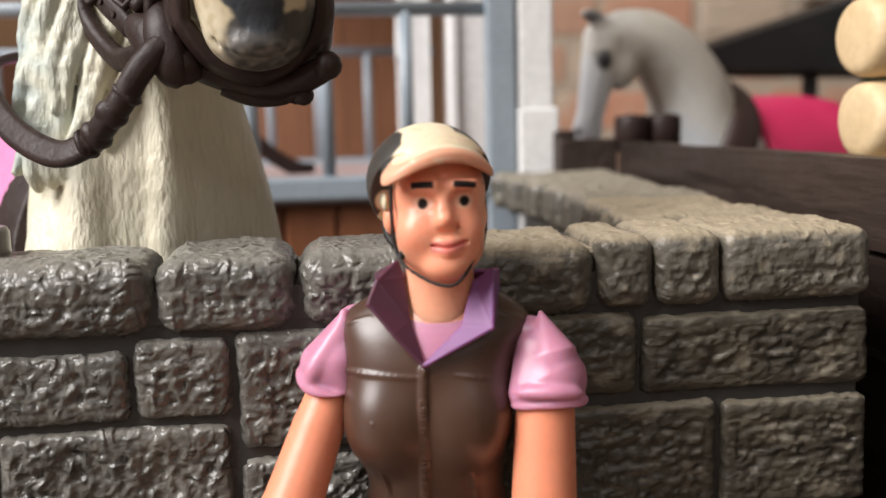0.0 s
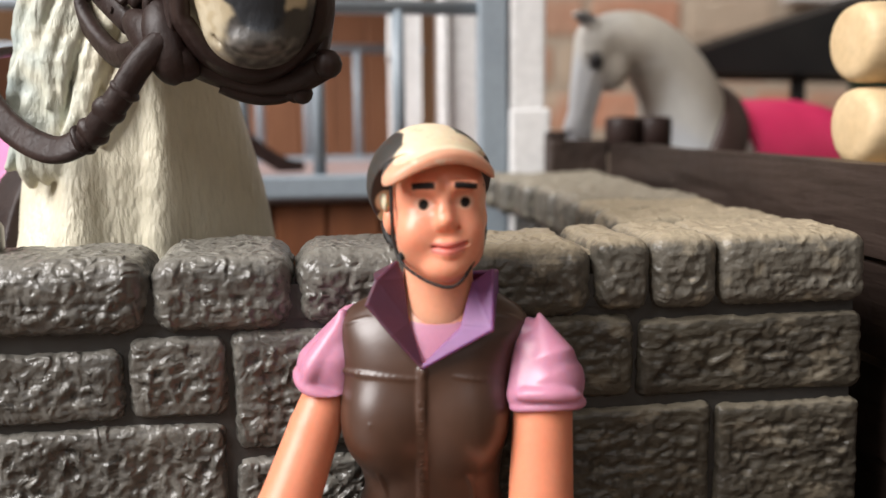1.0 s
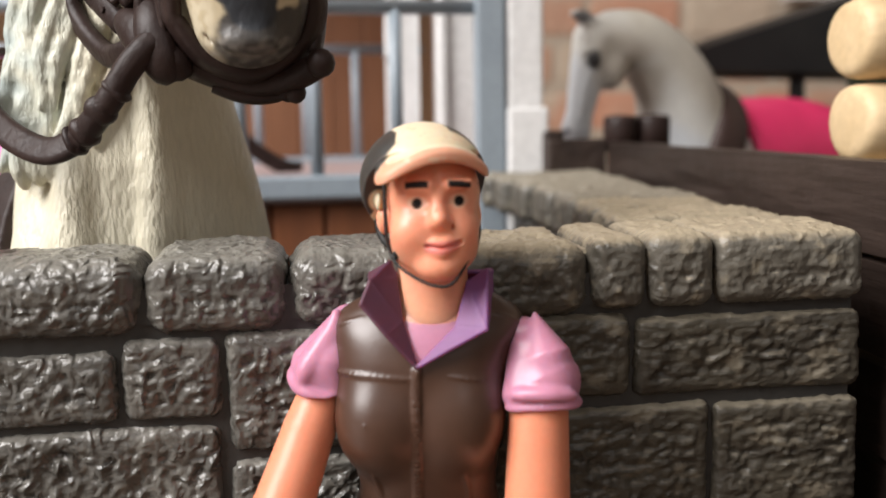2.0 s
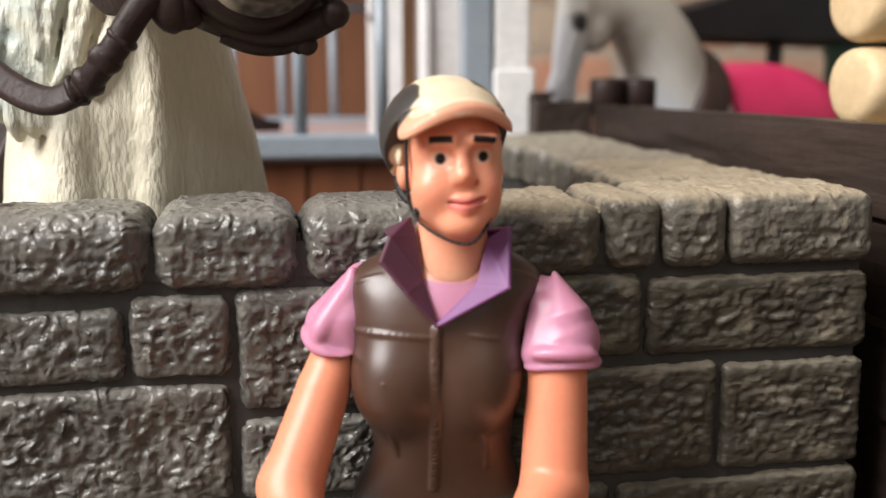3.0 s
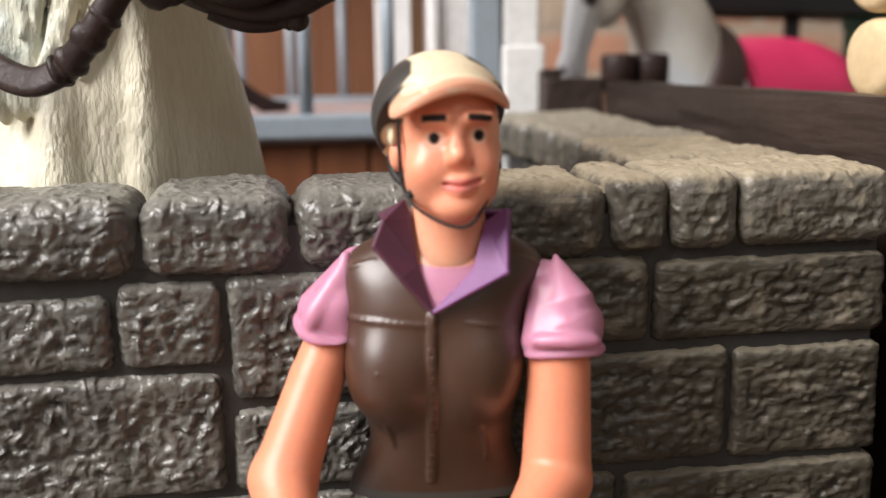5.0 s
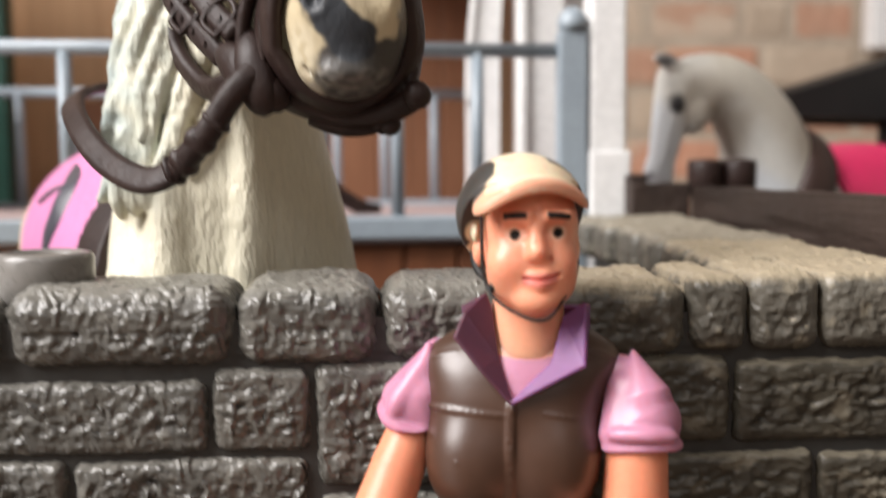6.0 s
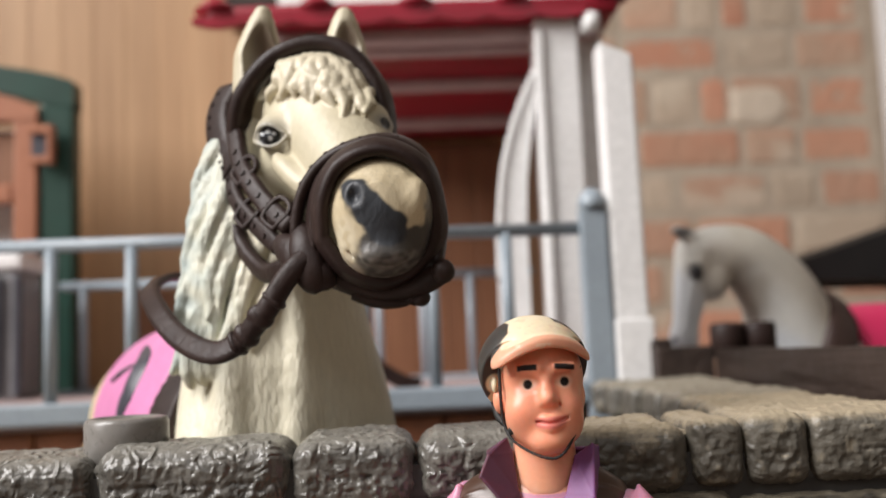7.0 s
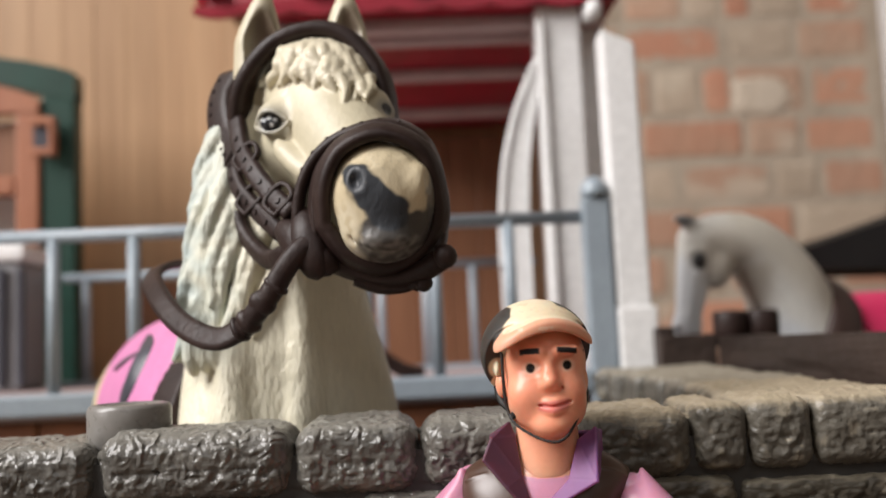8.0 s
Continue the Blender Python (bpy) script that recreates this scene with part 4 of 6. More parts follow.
def rider():
    # head
    k = Clay((-0.85, -0.45, 6.75), (0.7, 1.4, 8.95), 0.0135)
    k.ball((-0.06, 0.5, 8.08), (0.5, 0.52, 0.58), 0)
    k.ball((-0.035, 0.36, 7.65), (0.43, 0.37, 0.43), 0.16)
    k.ball((0.01, 0.13, 7.36), (0.21, 0.17, 0.14), 0.16)
    k.ball((-0.29, 0.3, 7.55), 0.18, 0.14).ball((0.2, 0.28, 7.52), 0.17, 0.14)
    k.ball((-0.27, 0.17, 7.72), (0.2, 0.19, 0.19), 0.14).ball((0.22, 0.2, 7.73), (0.16, 0.17, 0.18), 0.14)
    k.limb((-0.02, 0.06, 8.1), (0.005, -0.05, 7.87), 0.04, 0.068, 0.12)
    k.ball((0.01, -0.06, 7.85), (0.062, 0.05, 0.055), 0.06)
    k.ball((-0.065, 0.0, 7.82), 0.044, 0.05).ball((0.085, 0.0, 7.82), 0.042, 0.05)
    k.ball((-0.21, 0.0, 8.04), (0.12, 0.045, 0.06), 0.1, cut=True).ball((0.21, 0.01, 8.05), (0.11, 0.045, 0.06), 0.1, cut=True)
    k.limb((-0.3, 0.05, 8.2), (-0.09, -0.01, 8.22), 0.05, 0.05, 0.09).limb((0.12, -0.01, 8.22), (0.3, 0.05, 8.22), 0.05, 0.05, 0.09)
    k.path([(-0.15, 0.05, 7.612), (-0.05, 0.0, 7.628), (0.02, -0.018, 7.614), (0.09, 0.0, 7.632), (0.2, 0.06, 7.63)], [0.01, 0.022, 0.02, 0.022, 0.01], 0.06)
    k.path([(-0.12, 0.05, 7.565), (0.03, -0.005, 7.53), (0.17, 0.055, 7.58)], [0.012, 0.032, 0.012], 0.07)
    k.path([(-0.17, 0.04, 7.612), (-0.08, -0.02, 7.592), (0.03, -0.05, 7.58), (0.13, -0.02, 7.6), (0.225, 0.04, 7.632)], [0.016, 0.011, 0.01, 0.011, 0.017], 0.02, cut=True)
    k.limb((0.12, 0.02, 7.8), (0.25, 0.09, 7.64), 0.012, 0.01, 0.05, cut=True)
    k.limb((-0.2, 0.05, 7.73), (-0.23, 0.08, 7.62), 0.011, 0.009, 0.05, cut=True)
    k.limb((-0.06, 0.62, 7.6), (-0.1, 0.66, 6.5), 0.34, 0.445, 0.08)
    for s, ex in ((-1, -0.56), (1, 0.36)):
        k.ball((ex, 0.42, 7.84), (0.09, 0.12, 0.17), 0.04)
    v1 = k.mesh()
    h = Clay((-1.0, -0.75, 7.3), (0.8, 1.5, 8.98), 0.0135)
    ct, st = math.cos(radians(19)), math.sin(radians(19))

    def own(x, y):
        x, y = x + 0.15, y - 0.52
        return ct * x + st * y, -st * x + ct * y

    def dome(x, y, z):
        x, y = own(x, y)
        z = z - 8.2
        k0 = np.sqrt((x / 0.665) ** 2 + (y / 0.74) ** 2 + (z / 0.635) ** 2)
        k1 = np.sqrt((x / 0.442) ** 2 + (y / 0.547) ** 2 + (z / 0.403) ** 2) + 1e-6
        return k0 * (k0 - 1) / k1

    h.apply(dome, (-1, -0.5, 7.4), (0.8, 1.4, 8.9), 0)

    def below(x, y, z):
        x, y = own(x, y)
        return (z - (8.53 - 1.01 * ease(y, -0.45, 0.5))) * 0.6

    h.apply(below, (-1, -1, 7), (1, 2, 9), 0.02, cut=True)

    def brim(x, y, z):
        x, y = own(x, y)
        zz = z - (8.53 - 0.83 * x**2 + 0.25 * (y + 0.55))
        k0 = ((((x + 0.025) / 0.6) ** 2 + ((y + 0.36) / 0.345) ** 2) ** 2 + (zz / 0.09) ** 4) ** 0.25
        return (k0 - 1) * 0.06

    h.apply(brim, (-1.0, -0.75, 7.9), (0.8, 0.6, 8.7), 0.012)
    h.ball((-0.61, 0.36, 8.02), (0.045, 0.09, 0.1), 0.04)
    v2 = h.mesh()
    # chin strap
    c = Clay((-0.8, -0.3, 7.0), (0.68, 0.9, 8.35), 0.0135)
    c.path([(-0.55, 0.26, 8.2), (-0.545, 0.24, 7.88), (-0.52, 0.25, 7.56), (-0.4, 0.15, 7.36), (-0.1, 0.02, 7.2), (0.12, 0.01, 7.2), (0.29, 0.14, 7.42), (0.35, 0.26, 7.68), (0.375, 0.3, 7.9), (0.4, 0.36, 8.2)], [0.02] * 3 + [0.017] * 7, 0.01)
    c.path([(-0.66, 0.6, 8.0), (-0.6, 0.5, 7.66), (-0.47, 0.3, 7.52)], [0.045, 0.05, 0.03], 0.02)
    # right strap, thickened to fill in the shadow along the jaw too
    c.path([(0.4, 0.5, 8.0), (0.395, 0.44, 7.7), (0.35, 0.36, 7.48), (0.3, 0.26, 7.38)], [0.03, 0.05, 0.045, 0.02], 0.02)
    c.ball((-0.42, 0.2, 7.5), (0.05, 0.05, 0.06), 0.02)
    v3 = c.mesh()
    # torso, vest and sleeves
    t = Clay((-1.65, -0.2, 4.15), (1.4, 1.6, 7.3), 0.018)
    levels = (4.0, 4.25, 4.5, 4.8, 5.1, 5.35, 5.8, 6.25, 6.6, 6.75, 6.88, 7.0, 7.1)
    edge_l = (-1.22, -1.17, -1.06, -0.9, -0.98, -1.1, -1.16, -1.17, -1.17, -1.16, -1.06, -0.72, -0.5)
    edge_r = (0.9, 0.8, 0.68, 0.58, 0.61, 0.65, 0.71, 0.76, 0.9, 0.96, 0.78, 0.52, 0.34)
    front = (0.5, 0.47, 0.42, 0.32, 0.2, 0.14, 0.09, 0.085, 0.18, 0.27, 0.4, 0.5, 0.58)
    back = (1.25, 1.25, 1.22, 1.2, 1.24, 1.3, 1.36, 1.36, 1.3, 1.24, 1.15, 1.05, 1.0)

    fine = np.linspace(3.7, 7.4, 186)
    bell = np.exp(-0.5 * (np.arange(-15, 16) / 5.0) ** 2)
    tables = [np.convolve(np.pad(np.interp(fine, levels, q), 15, "edge"), bell / bell.sum(), "valid") for q in (edge_l, edge_r, front, back)]

    def waistcoat(x, y, z):
        el, er, yf, yb = (np.interp(z, fine, q).astype(np.float32) for q in tables)
        w, d = (er - el) / 2, (yb - yf) / 2
        q = (np.abs((x - (el + er) / 2) / w) ** 2.4 + np.abs((y - (yb + yf) / 2) / d) ** 2.1) ** 0.445
        return np.maximum((q - 1) * np.minimum(w, d) * 0.85, z - 7.08)

    t.apply(waistcoat, (-1.3, 0, 4.0), (1.2, 1.5, 7.1), 0)
    t.ball((-0.66, 0.4, 5.62), (0.43, 0.4, 0.5), 0.22).ball((0.2, 0.4, 5.66), (0.42, 0.38, 0.5), 0.22)
    t.limb((-0.1, 0.66, 6.4), (-0.1, 0.68, 7.1), 0.46, 0.36, 0.12)

    def skin_of(x, z, out=0.0):
        """A point on the front of the torso, standing out by a little."""
        i, k = int(round((x - t.lo[0]) / t.h)), int(round((z - t.lo[2]) / t.h))
        j = int(np.argmax(body[i, :, k] < 0))
        return (x, t.axes[1][j] - out, z)

    body = t.F.copy()
    zips = [skin_of(x, z) for x, z in ((-0.25, 6.3), (-0.26, 6.1), (-0.265, 5.75), (-0.27, 5.3), (-0.27, 4.85), (-0.28, 4.4))]
    for dx in (-0.026, 0.026):
        t.path([(p[0] + dx, p[1], p[2]) for p in zips], [0.022, 0.022], 0.02)
    for q in smooth_path(zips, 9):
        t.ball((q[0], q[1] - 0.018, q[2]), (0.022, 0.02, 0.014), 0.008)
    t.ball(skin_of(-0.24, 6.26, 0.02), (0.035, 0.035, 0.06), 0.02)
    t.path([skin_of(x, z) for x, z in ((-1.1, 6.2), (-0.9, 6.21), (-0.6, 6.2), (-0.33, 6.19))], [0.018, 0.022, 0.022, 0.018], 0.03)
    t.path([skin_of(x, z) for x, z in ((0.62, 6.1), (0.35, 6.16), (0.08, 6.21))], [0.01, 0.018, 0.01], 0.02)
    t.ball(skin_of(-0.8, 5.72), 0.026, 0.015)
    t.path([skin_of(x, z) for x, z in ((0.22, 5.08), (0.27, 4.9), (0.29, 4.65))], [0.014, 0.022, 0.012], 0.03)
    t.path([skin_of(x, z) for x, z in ((-0.74, 5.12), (-0.7, 4.98), (-0.66, 4.8))], [0.012, 0.022, 0.012], 0.03)
    t.path([skin_of(x, z) for x, z in ((-1.08, 6.69), (-0.98, 6.73), (-0.82, 6.78))], [0.006, 0.012, 0.008], 0.03)
    t.path([skin_of(x, z) for x, z in ((0.84, 6.68), (0.7, 6.76), (0.5, 6.82))], [0.008, 0.016, 0.01], 0.03)
    v4 = t.mesh()
    s = Clay((-1.85, -0.4, 5.6), (1.85, 1.4, 7.1), 0.018)
    s.limb((-1.02, 0.9, 6.62), (-1.3, 0.8, 6.16), 0.22, 0.36, 0)
    s.limb((-1.13, 0.68, 6.78), (-1.2, 0.66, 6.3), 0.05, 0.22, 0.12)
    s.limb((-1.16, 0.6, 6.3), (-1.14, 0.56, 5.9), 0.12, 0.1, 0.12)
    s.path([(-1.66, 0.85, 6.1), (-1.58, 0.58, 6.03), (-1.42, 0.46, 5.95), (-1.15, 0.44, 5.87)], [0.035, 0.036, 0.034, 0.025], 0.09)
    s.path([(-1.2, 0.62, 6.6), (-1.4, 0.54, 6.3), (-1.5, 0.5, 6.12)], [0.02, 0.03, 0.015], 0.14)
    s.limb((0.9, 0.66, 6.52), (1.1, 0.46, 6.06), 0.2, 0.4, 0.05)
    s.limb((1.02, 0.56, 6.76), (1.12, 0.42, 6.35), 0.03, 0.26, 0.1)
    s.limb((0.86, 0.46, 6.42), (0.82, 0.32, 5.95), 0.1, 0.18, 0.12)
    s.path([(0.76, 0.12, 6.0), (1.1, 0.03, 6.02), (1.4, 0.12, 5.98)], [0.01, 0.02, 0.01], 0.12)
    s.path([(1.47, 0.34, 5.86), (1.37, 0.14, 5.87), (1.12, 0.07, 5.87), (0.84, 0.14, 5.84), (0.68, 0.26, 5.82)], [0.03, 0.016, 0.012, 0.01, 0.008], 0.07)
    for cx, cy, cz in ((-1.34, 0.85, 5.64), (1.08, 0.42, 5.49)):
        s.ball((cx, cy, cz), (0.75, 0.75, 0.34), 0.03, cut=True)
    v5 = s.mesh()
    # arms reaching forward
    a = Clay((-2.5, -1.7, 3.6), (1.7, 1.1, 6.4), 0.025)
    a.limb((-1.18, 0.86, 6.25), (-1.46, 0.62, 5.5), 0.22, 0.29, 0)
    a.limb((-1.46, 0.62, 5.5), (-1.8, 0.25, 4.55), 0.29, 0.34, 0.02)
    a.limb((-1.8, 0.25, 4.55), (-1.55, -0.8, 4.0), 0.34, 0.2, 0.1)
    a.ball((-1.35, -1.05, 3.95), (0.2, 0.28, 0.2), 0.08)
    a.limb((1.05, 0.46, 5.95), (1.0, 0.24, 4.5), 0.315, 0.36, 0)
    a.limb((1.0, 0.2, 4.5), (0.45, -0.8, 4.25), 0.36, 0.22, 0.06)
    a.ball((0.36, -1.02, 4.18), (0.2, 0.28, 0.2), 0.08)
    v6 = a.mesh()
    # open stand-up collar: two flaps and the band round the nape
    q = Clay((-1.0, -0.1, 6.25), (0.8, 1.4, 7.55), 0.0135)
    A, D, B, J, Cc, T, I = (-0.255, 0.05, 6.33), (-0.55, 0.06, 6.67), (-0.81, 0.12, 6.98), (-0.72, 0.26, 7.2), (-0.52, 0.5, 7.36), (-0.46, 0.44, 7.2), (-0.4, 0.24, 6.76)
    for one in ((A, D, I), (D, B, I), (B, J, I), (J, T, I), (J, Cc, T), (J, Cc, (-0.76, 0.75, 7.2)), (J, B, (-0.78, 0.75, 6.95))):
        q.plate(*one, 0.022, 0.012)
    A, D, B, J, Cc, T, I = (-0.25, 0.04, 6.33), (0.1, 0.03, 6.5), (0.47, 0.05, 6.72), (0.5, 0.24, 7.0), (0.5, 0.44, 7.27), (0.3, 0.42, 7.14), (0.17, 0.19, 6.72)
    for one in ((A, B, I), (B, T, I), (B, Cc, T), (B, Cc, (0.56, 0.8, 7.2)), (B, (0.56, 0.8, 7.2), (0.56, 0.75, 6.85))):
        q.plate(*one, 0.022, 0.012)
    q.plate((-0.72, 0.75, 7.2), (-0.68, 0.7, 6.85), (-0.1, 1.15, 7.0), 0.025).plate((0.56, 0.8, 7.2), (0.56, 0.75, 6.85), (-0.1, 1.15, 7.0), 0.025)
    q.plate((-0.72, 0.75, 7.2), (0.56, 0.8, 7.2), (-0.1, 1.15, 7.0), 0.025)
    v7 = q.mesh()
    # legs and boots
    b = Clay((-1.3, -0.5, -0.05), (1.0, 1.7, 4.9), 0.05)
    for sx in (-0.55, 0.3):
        b.limb((sx * 0.8, 0.85, 3.6), (sx * 1.15, 0.75, 2.5), 0.42, 0.33, 0.1)
        b.limb((sx * 1.15, 0.7, 2.5), (sx * 1.2, 0.8, 0.4), 0.34, 0.27, 0.08)
        b.limb((sx * 1.2, 0.85, 0.22), (sx * 1.3, 0.15, 0.2), 0.24, 0.2, 0.1)
    v8 = b.mesh()

    out = []
    v, f = v1
    col = colours(v, SKIN, 0.8)
    out_face = 1 - ease(v[:, 1], 0.25, 0.4)
    for ex, ez in ((-0.215, 8.02), (0.21, 8.04)):
        col = over(col, spot(v, (ex, 0.03, ez + 0.0), (0.1, 0.3, 0.075), 0.25) * out_face, (0.82, 0.47, 0.33))
        col = over(col, spot(v, (ex, 0.03, ez), (0.052, 0.4, 0.055), 0.2) * out_face, (0.008, 0.006, 0.006), 0.35)
    for ex, slope in ((-0.215, 0.06), (0.215, -0.1)):
        bx = v[:, 0] - ex
        bar = np.abs(v[:, 2] - (8.215 + slope * bx - 0.35 * bx**2))
        col = over(col, (1 - ease(bar, 0.028, 0.038)) * (1 - ease(np.abs(bx), 0.105, 0.125)) * out_face, (0.006, 0.004, 0.004), 1.6)
    lips = (1 - ease(np.abs(v[:, 2] - 7.578 - 0.8 * (v[:, 0] - 0.02) ** 2 - 0.06 * (v[:, 0] - 0.03)) + 0.12 * np.abs(v[:, 0] - 0.03), 0.06, 0.085)) * (1 - ease(np.abs(v[:, 0] - 0.03), 0.155, 0.2)) * out_face
    col = over(col, lips * 0.8, (0.66, 0.17, 0.155), 0.8)
    for cx in (-0.3, 0.3):
        col = over(col, spot(v, (cx, 0.1, 7.75), (0.16, 0.3, 0.14), 0.9) * 0.3 * out_face, (0.80, 0.26, 0.16))
    out.append((v, f, col))
    v, f = v2
    col = colours(v, CREAM, 1.0)
    hx, hy = own(v[:, 0], v[:, 1])
    half = 0.345 + 0.05 * np.sin(v[:, 2] * 9 + 0.6) + 0.13 * ease(8.62 - v[:, 2], 0.0, 0.3)
    dark = ease(np.abs(hx + 0.03) + 0.1 * ease(hx, 0.0, 0.2) + 0.012 * wobble(v, 14), half - 0.008, half + 0.008) * ease(hy, -0.36, -0.32)
    dark = np.maximum(dark, ease(hy, 0.3, 0.33))
    lobe = spot(v, (-0.62, 0.35, 8.02), (0.1, 0.13, 0.14), 0.15)
    col = over(col, dark * (1 - lobe), HAT, 0.9)
    col = over(col, ease(wobble(v, 9, 2.0) + 0.3 * wobble(v, 30), 0.55, 0.75) * (1 - dark) * 0.45, (0.60, 0.42, 0.27))
    rad = np.sqrt(((hx + 0.025) / 0.6) ** 2 + ((hy + 0.36) / 0.345) ** 2)
    zz = v[:, 2] - (8.53 - 0.83 * hx**2 + 0.25 * (hy + 0.55))
    ragged = 0.03 * wobble(v, 7, 4.0) + 0.018 * wobble(v, 19)
    edge = ease(rad + ragged - 0.83 + 1.5 * np.maximum(0, 0.06 - zz), -0.03, 0.03) * ease(-hy, 0.2, 0.26)
    col = over(col, edge * (1 - dark), (0.70, 0.36, 0.235))
    col = over(col, ease(wobble(v, 11, 6.0) + 0.4 * wobble(v, 37, 1.0), 0.62, 0.75) * ease(-hy, 0.3, 0.36) * 0.7, (0.68, 0.52, 0.37))
    out.append((v, f, col))
    v, f = v3
    out.append((v, f, colours(v, (0.008, 0.007, 0.006), 1.4)))
    v, f = v4
    col = colours(v, VEST, 1.0)
    vee = np.minimum((v[:, 2] - 6.31) - 0.98 * -(v[:, 0] + 0.23), (v[:, 2] - 6.31) - 0.62 * (v[:, 0] + 0.23))
    vee = ease(vee, -0.01, 0.01) * ease(v[:, 2], 6.29, 6.32) * ease(0.85 - v[:, 1], 0, 0.05) * (1 - ease(np.abs(v[:, 0] + 0.1), 0.47, 0.5))
    col = over(col, vee, PINK, 1.0)
    skin = ease(v[:, 2] - 6.74 - 0.35 * (v[:, 0] + 0.08) ** 2, -0.008, 0.008)
    col = over(col, skin * vee, SKIN, 0.8)
    col = over(col, 1 - ease(v[:, 2], 4.24, 4.28), (0.06, 0.055, 0.05))
    out.append((v, f, col, (vee[f].mean(1) < 0.5).astype(int)))
    v, f = v5
    out.append((v, f, colours(v, PINK, 0.8)))
    v, f = v6
    out.append((v, f, colours(v, (0.73, 0.27, 0.155), 0.9)))
    v, f = v7
    # left flap darkened to maroon: the shade it lies in is put into its colour
    col = over(colours(v, PURPLE, 1.15), 1 - ease(v[:, 0], -0.26, -0.22), (0.075, 0.022, 0.045))
    out.append((v, f, over(col, ease(v[:, 1], 0.9, 0.95), VEST)))
    v, f = v8
    out.append((v, f, colours(v, (0.05, 0.045, 0.04), 0.9)))
    return out


DOLL = painted("painted_doll_plastic", rough=0.46, bump=0.05, fine=1800, depth=0.0001, grain=0.12, subsurface=0.4)
VESTPAINT = painted("glossy_vest_paint", rough=0.37, bump=0.08, fine=900, depth=0.0002, grain=0.22, spec=0.7)
figure("rider_figurine", rider(), [DOLL, VESTPAINT], (1.60, 9.65, 0), "painted plastic rider doll in helmet and brown vest", "figurine", turn=-8.0)

# ---- the cream pony ----
PONY = (0.61, 0.55, 0.395)


def pony():
    h = Clay((-3.2, 10.5, 8.7), (0.9, 15.2, 14.5), 0.026)
    h.ball((-1.32, 13.75, 12.35), (0.92, 0.82, 0.9), 0)
    h.limb((-1.15, 13.35, 12.1), (-0.38, 11.75, 10.5), 0.8, 0.6, 0.3)
    h.limb((-1.25, 13.7, 11.5), (-0.5, 12.2, 10.2), 0.75, 0.5, 0.3)
    h.ball((-0.26, 11.5, 10.36), (0.71, 0.62, 0.76), 0.2)
    h.ball((-0.28, 11.55, 9.9), (0.58, 0.56, 0.44), 0.15)
    h.ball((-1.75, 13.9, 11.45), (0.6, 0.7, 0.75), 0.3).ball((-0.7, 13.6, 11.45), (0.5, 0.7, 0.75), 0.3)
    # brow ridges, lids and eyeballs
    h.ball((-1.9, 13.0, 11.88), (0.32, 0.34, 0.3), 0.2).ball((-0.4, 12.78, 11.95), (0.25, 0.32, 0.28), 0.2)
    h.ball((-1.98, 12.72, 11.78), (0.21, 0.12, 0.12), 0.08, cut=True)
    h.ball((-1.97, 12.86, 11.78), (0.2, 0.15, 0.14), 0.02)
    h.ball((-0.26, 12.72, 11.86), (0.16, 0.16, 0.14), 0.06)
    h.path([(-2.24, 12.92, 11.76), (-2.1, 12.74, 11.93), (-1.9, 12.66, 11.92), (-1.68, 12.62, 11.76)], [0.01, 0.015, 0.015, 0.01], 0.06)
    h.path([(-2.24, 12.92, 11.74), (-2.05, 12.74, 11.63), (-1.85, 12.68, 11.63), (-1.68, 12.62, 11.74)], [0.01, 0.013, 0.013, 0.01], 0.06)
    h.path([(-1.85, 12.75, 11.4), (-1.5, 12.4, 11.0), (-1.2, 12.15, 10.75)], [0.09, 0.08, 0.06], 0.2)
    # nostrils and lips
    h.ball((-0.58, 11.04, 10.52), (0.17, 0.15, 0.2), 0.14)
    h.ball((-0.62, 10.88, 10.52), (0.08, 0.12, 0.12), 0.1, cut=True)
    h.ball((0.22, 11.1, 10.5), (0.12, 0.14, 0.2), 0.2)
    h.ball((0.36, 11.02, 10.5), (0.05, 0.1, 0.13), 0.1, cut=True)
    h.path([(-0.5, 11.06, 9.91), (-0.2, 10.93, 9.88), (0.15, 11.05, 9.92)], [0.006, 0.018, 0.006], 0.04, cut=True)
    h.ball((-0.25, 11.06, 9.74), (0.3, 0.16, 0.14), 0.12)
    # broken, chiselled surface of the muzzle
    mz = random.Random(5)
    for i in range(7):
        th, ph = mz.uniform(-1.1, 0.55), mz.uniform(-0.8, 0.8)
        p = (-0.26 + 0.68 * math.sin(th) * math.cos(ph), 11.5 - 0.6 * math.cos(th) * math.cos(ph), 10.3 + 0.7 * math.sin(ph))
        h.ball(p, (mz.uniform(0.04, 0.1), 0.02, mz.uniform(0.05, 0.13)), 0.08, cut=mz.random() < 0.5)
    # ears
    for (bx, by, bz), (tx, ty, tz), w in (((-2.34, 14.1, 12.75), (-2.22, 13.98, 14.22), 1.2), ((-0.8, 13.98, 13.0), (-0.86, 13.95, 14.14), 1.0)):
        h.path([(bx, by, bz - 0.1), ((bx + tx) / 2 - 0.04, by, (bz + tz) / 2 - 0.05), (tx, ty, tz - 0.08)], [0.34 * w, 0.32 * w, 0.15], 0.08)
        h.path([(bx + 0.1, by - 0.4, bz + 0.1), ((bx + tx) / 2 + 0.04, by - 0.36, (bz + tz) / 2 - 0.05), (tx + 0.02, ty - 0.26, tz - 0.3)], [0.2 * w, 0.22 * w, 0.07], 0.05, cut=True)
    # forelock: three layers of short wavy locks lying on the brow
    brow = h.F.copy()

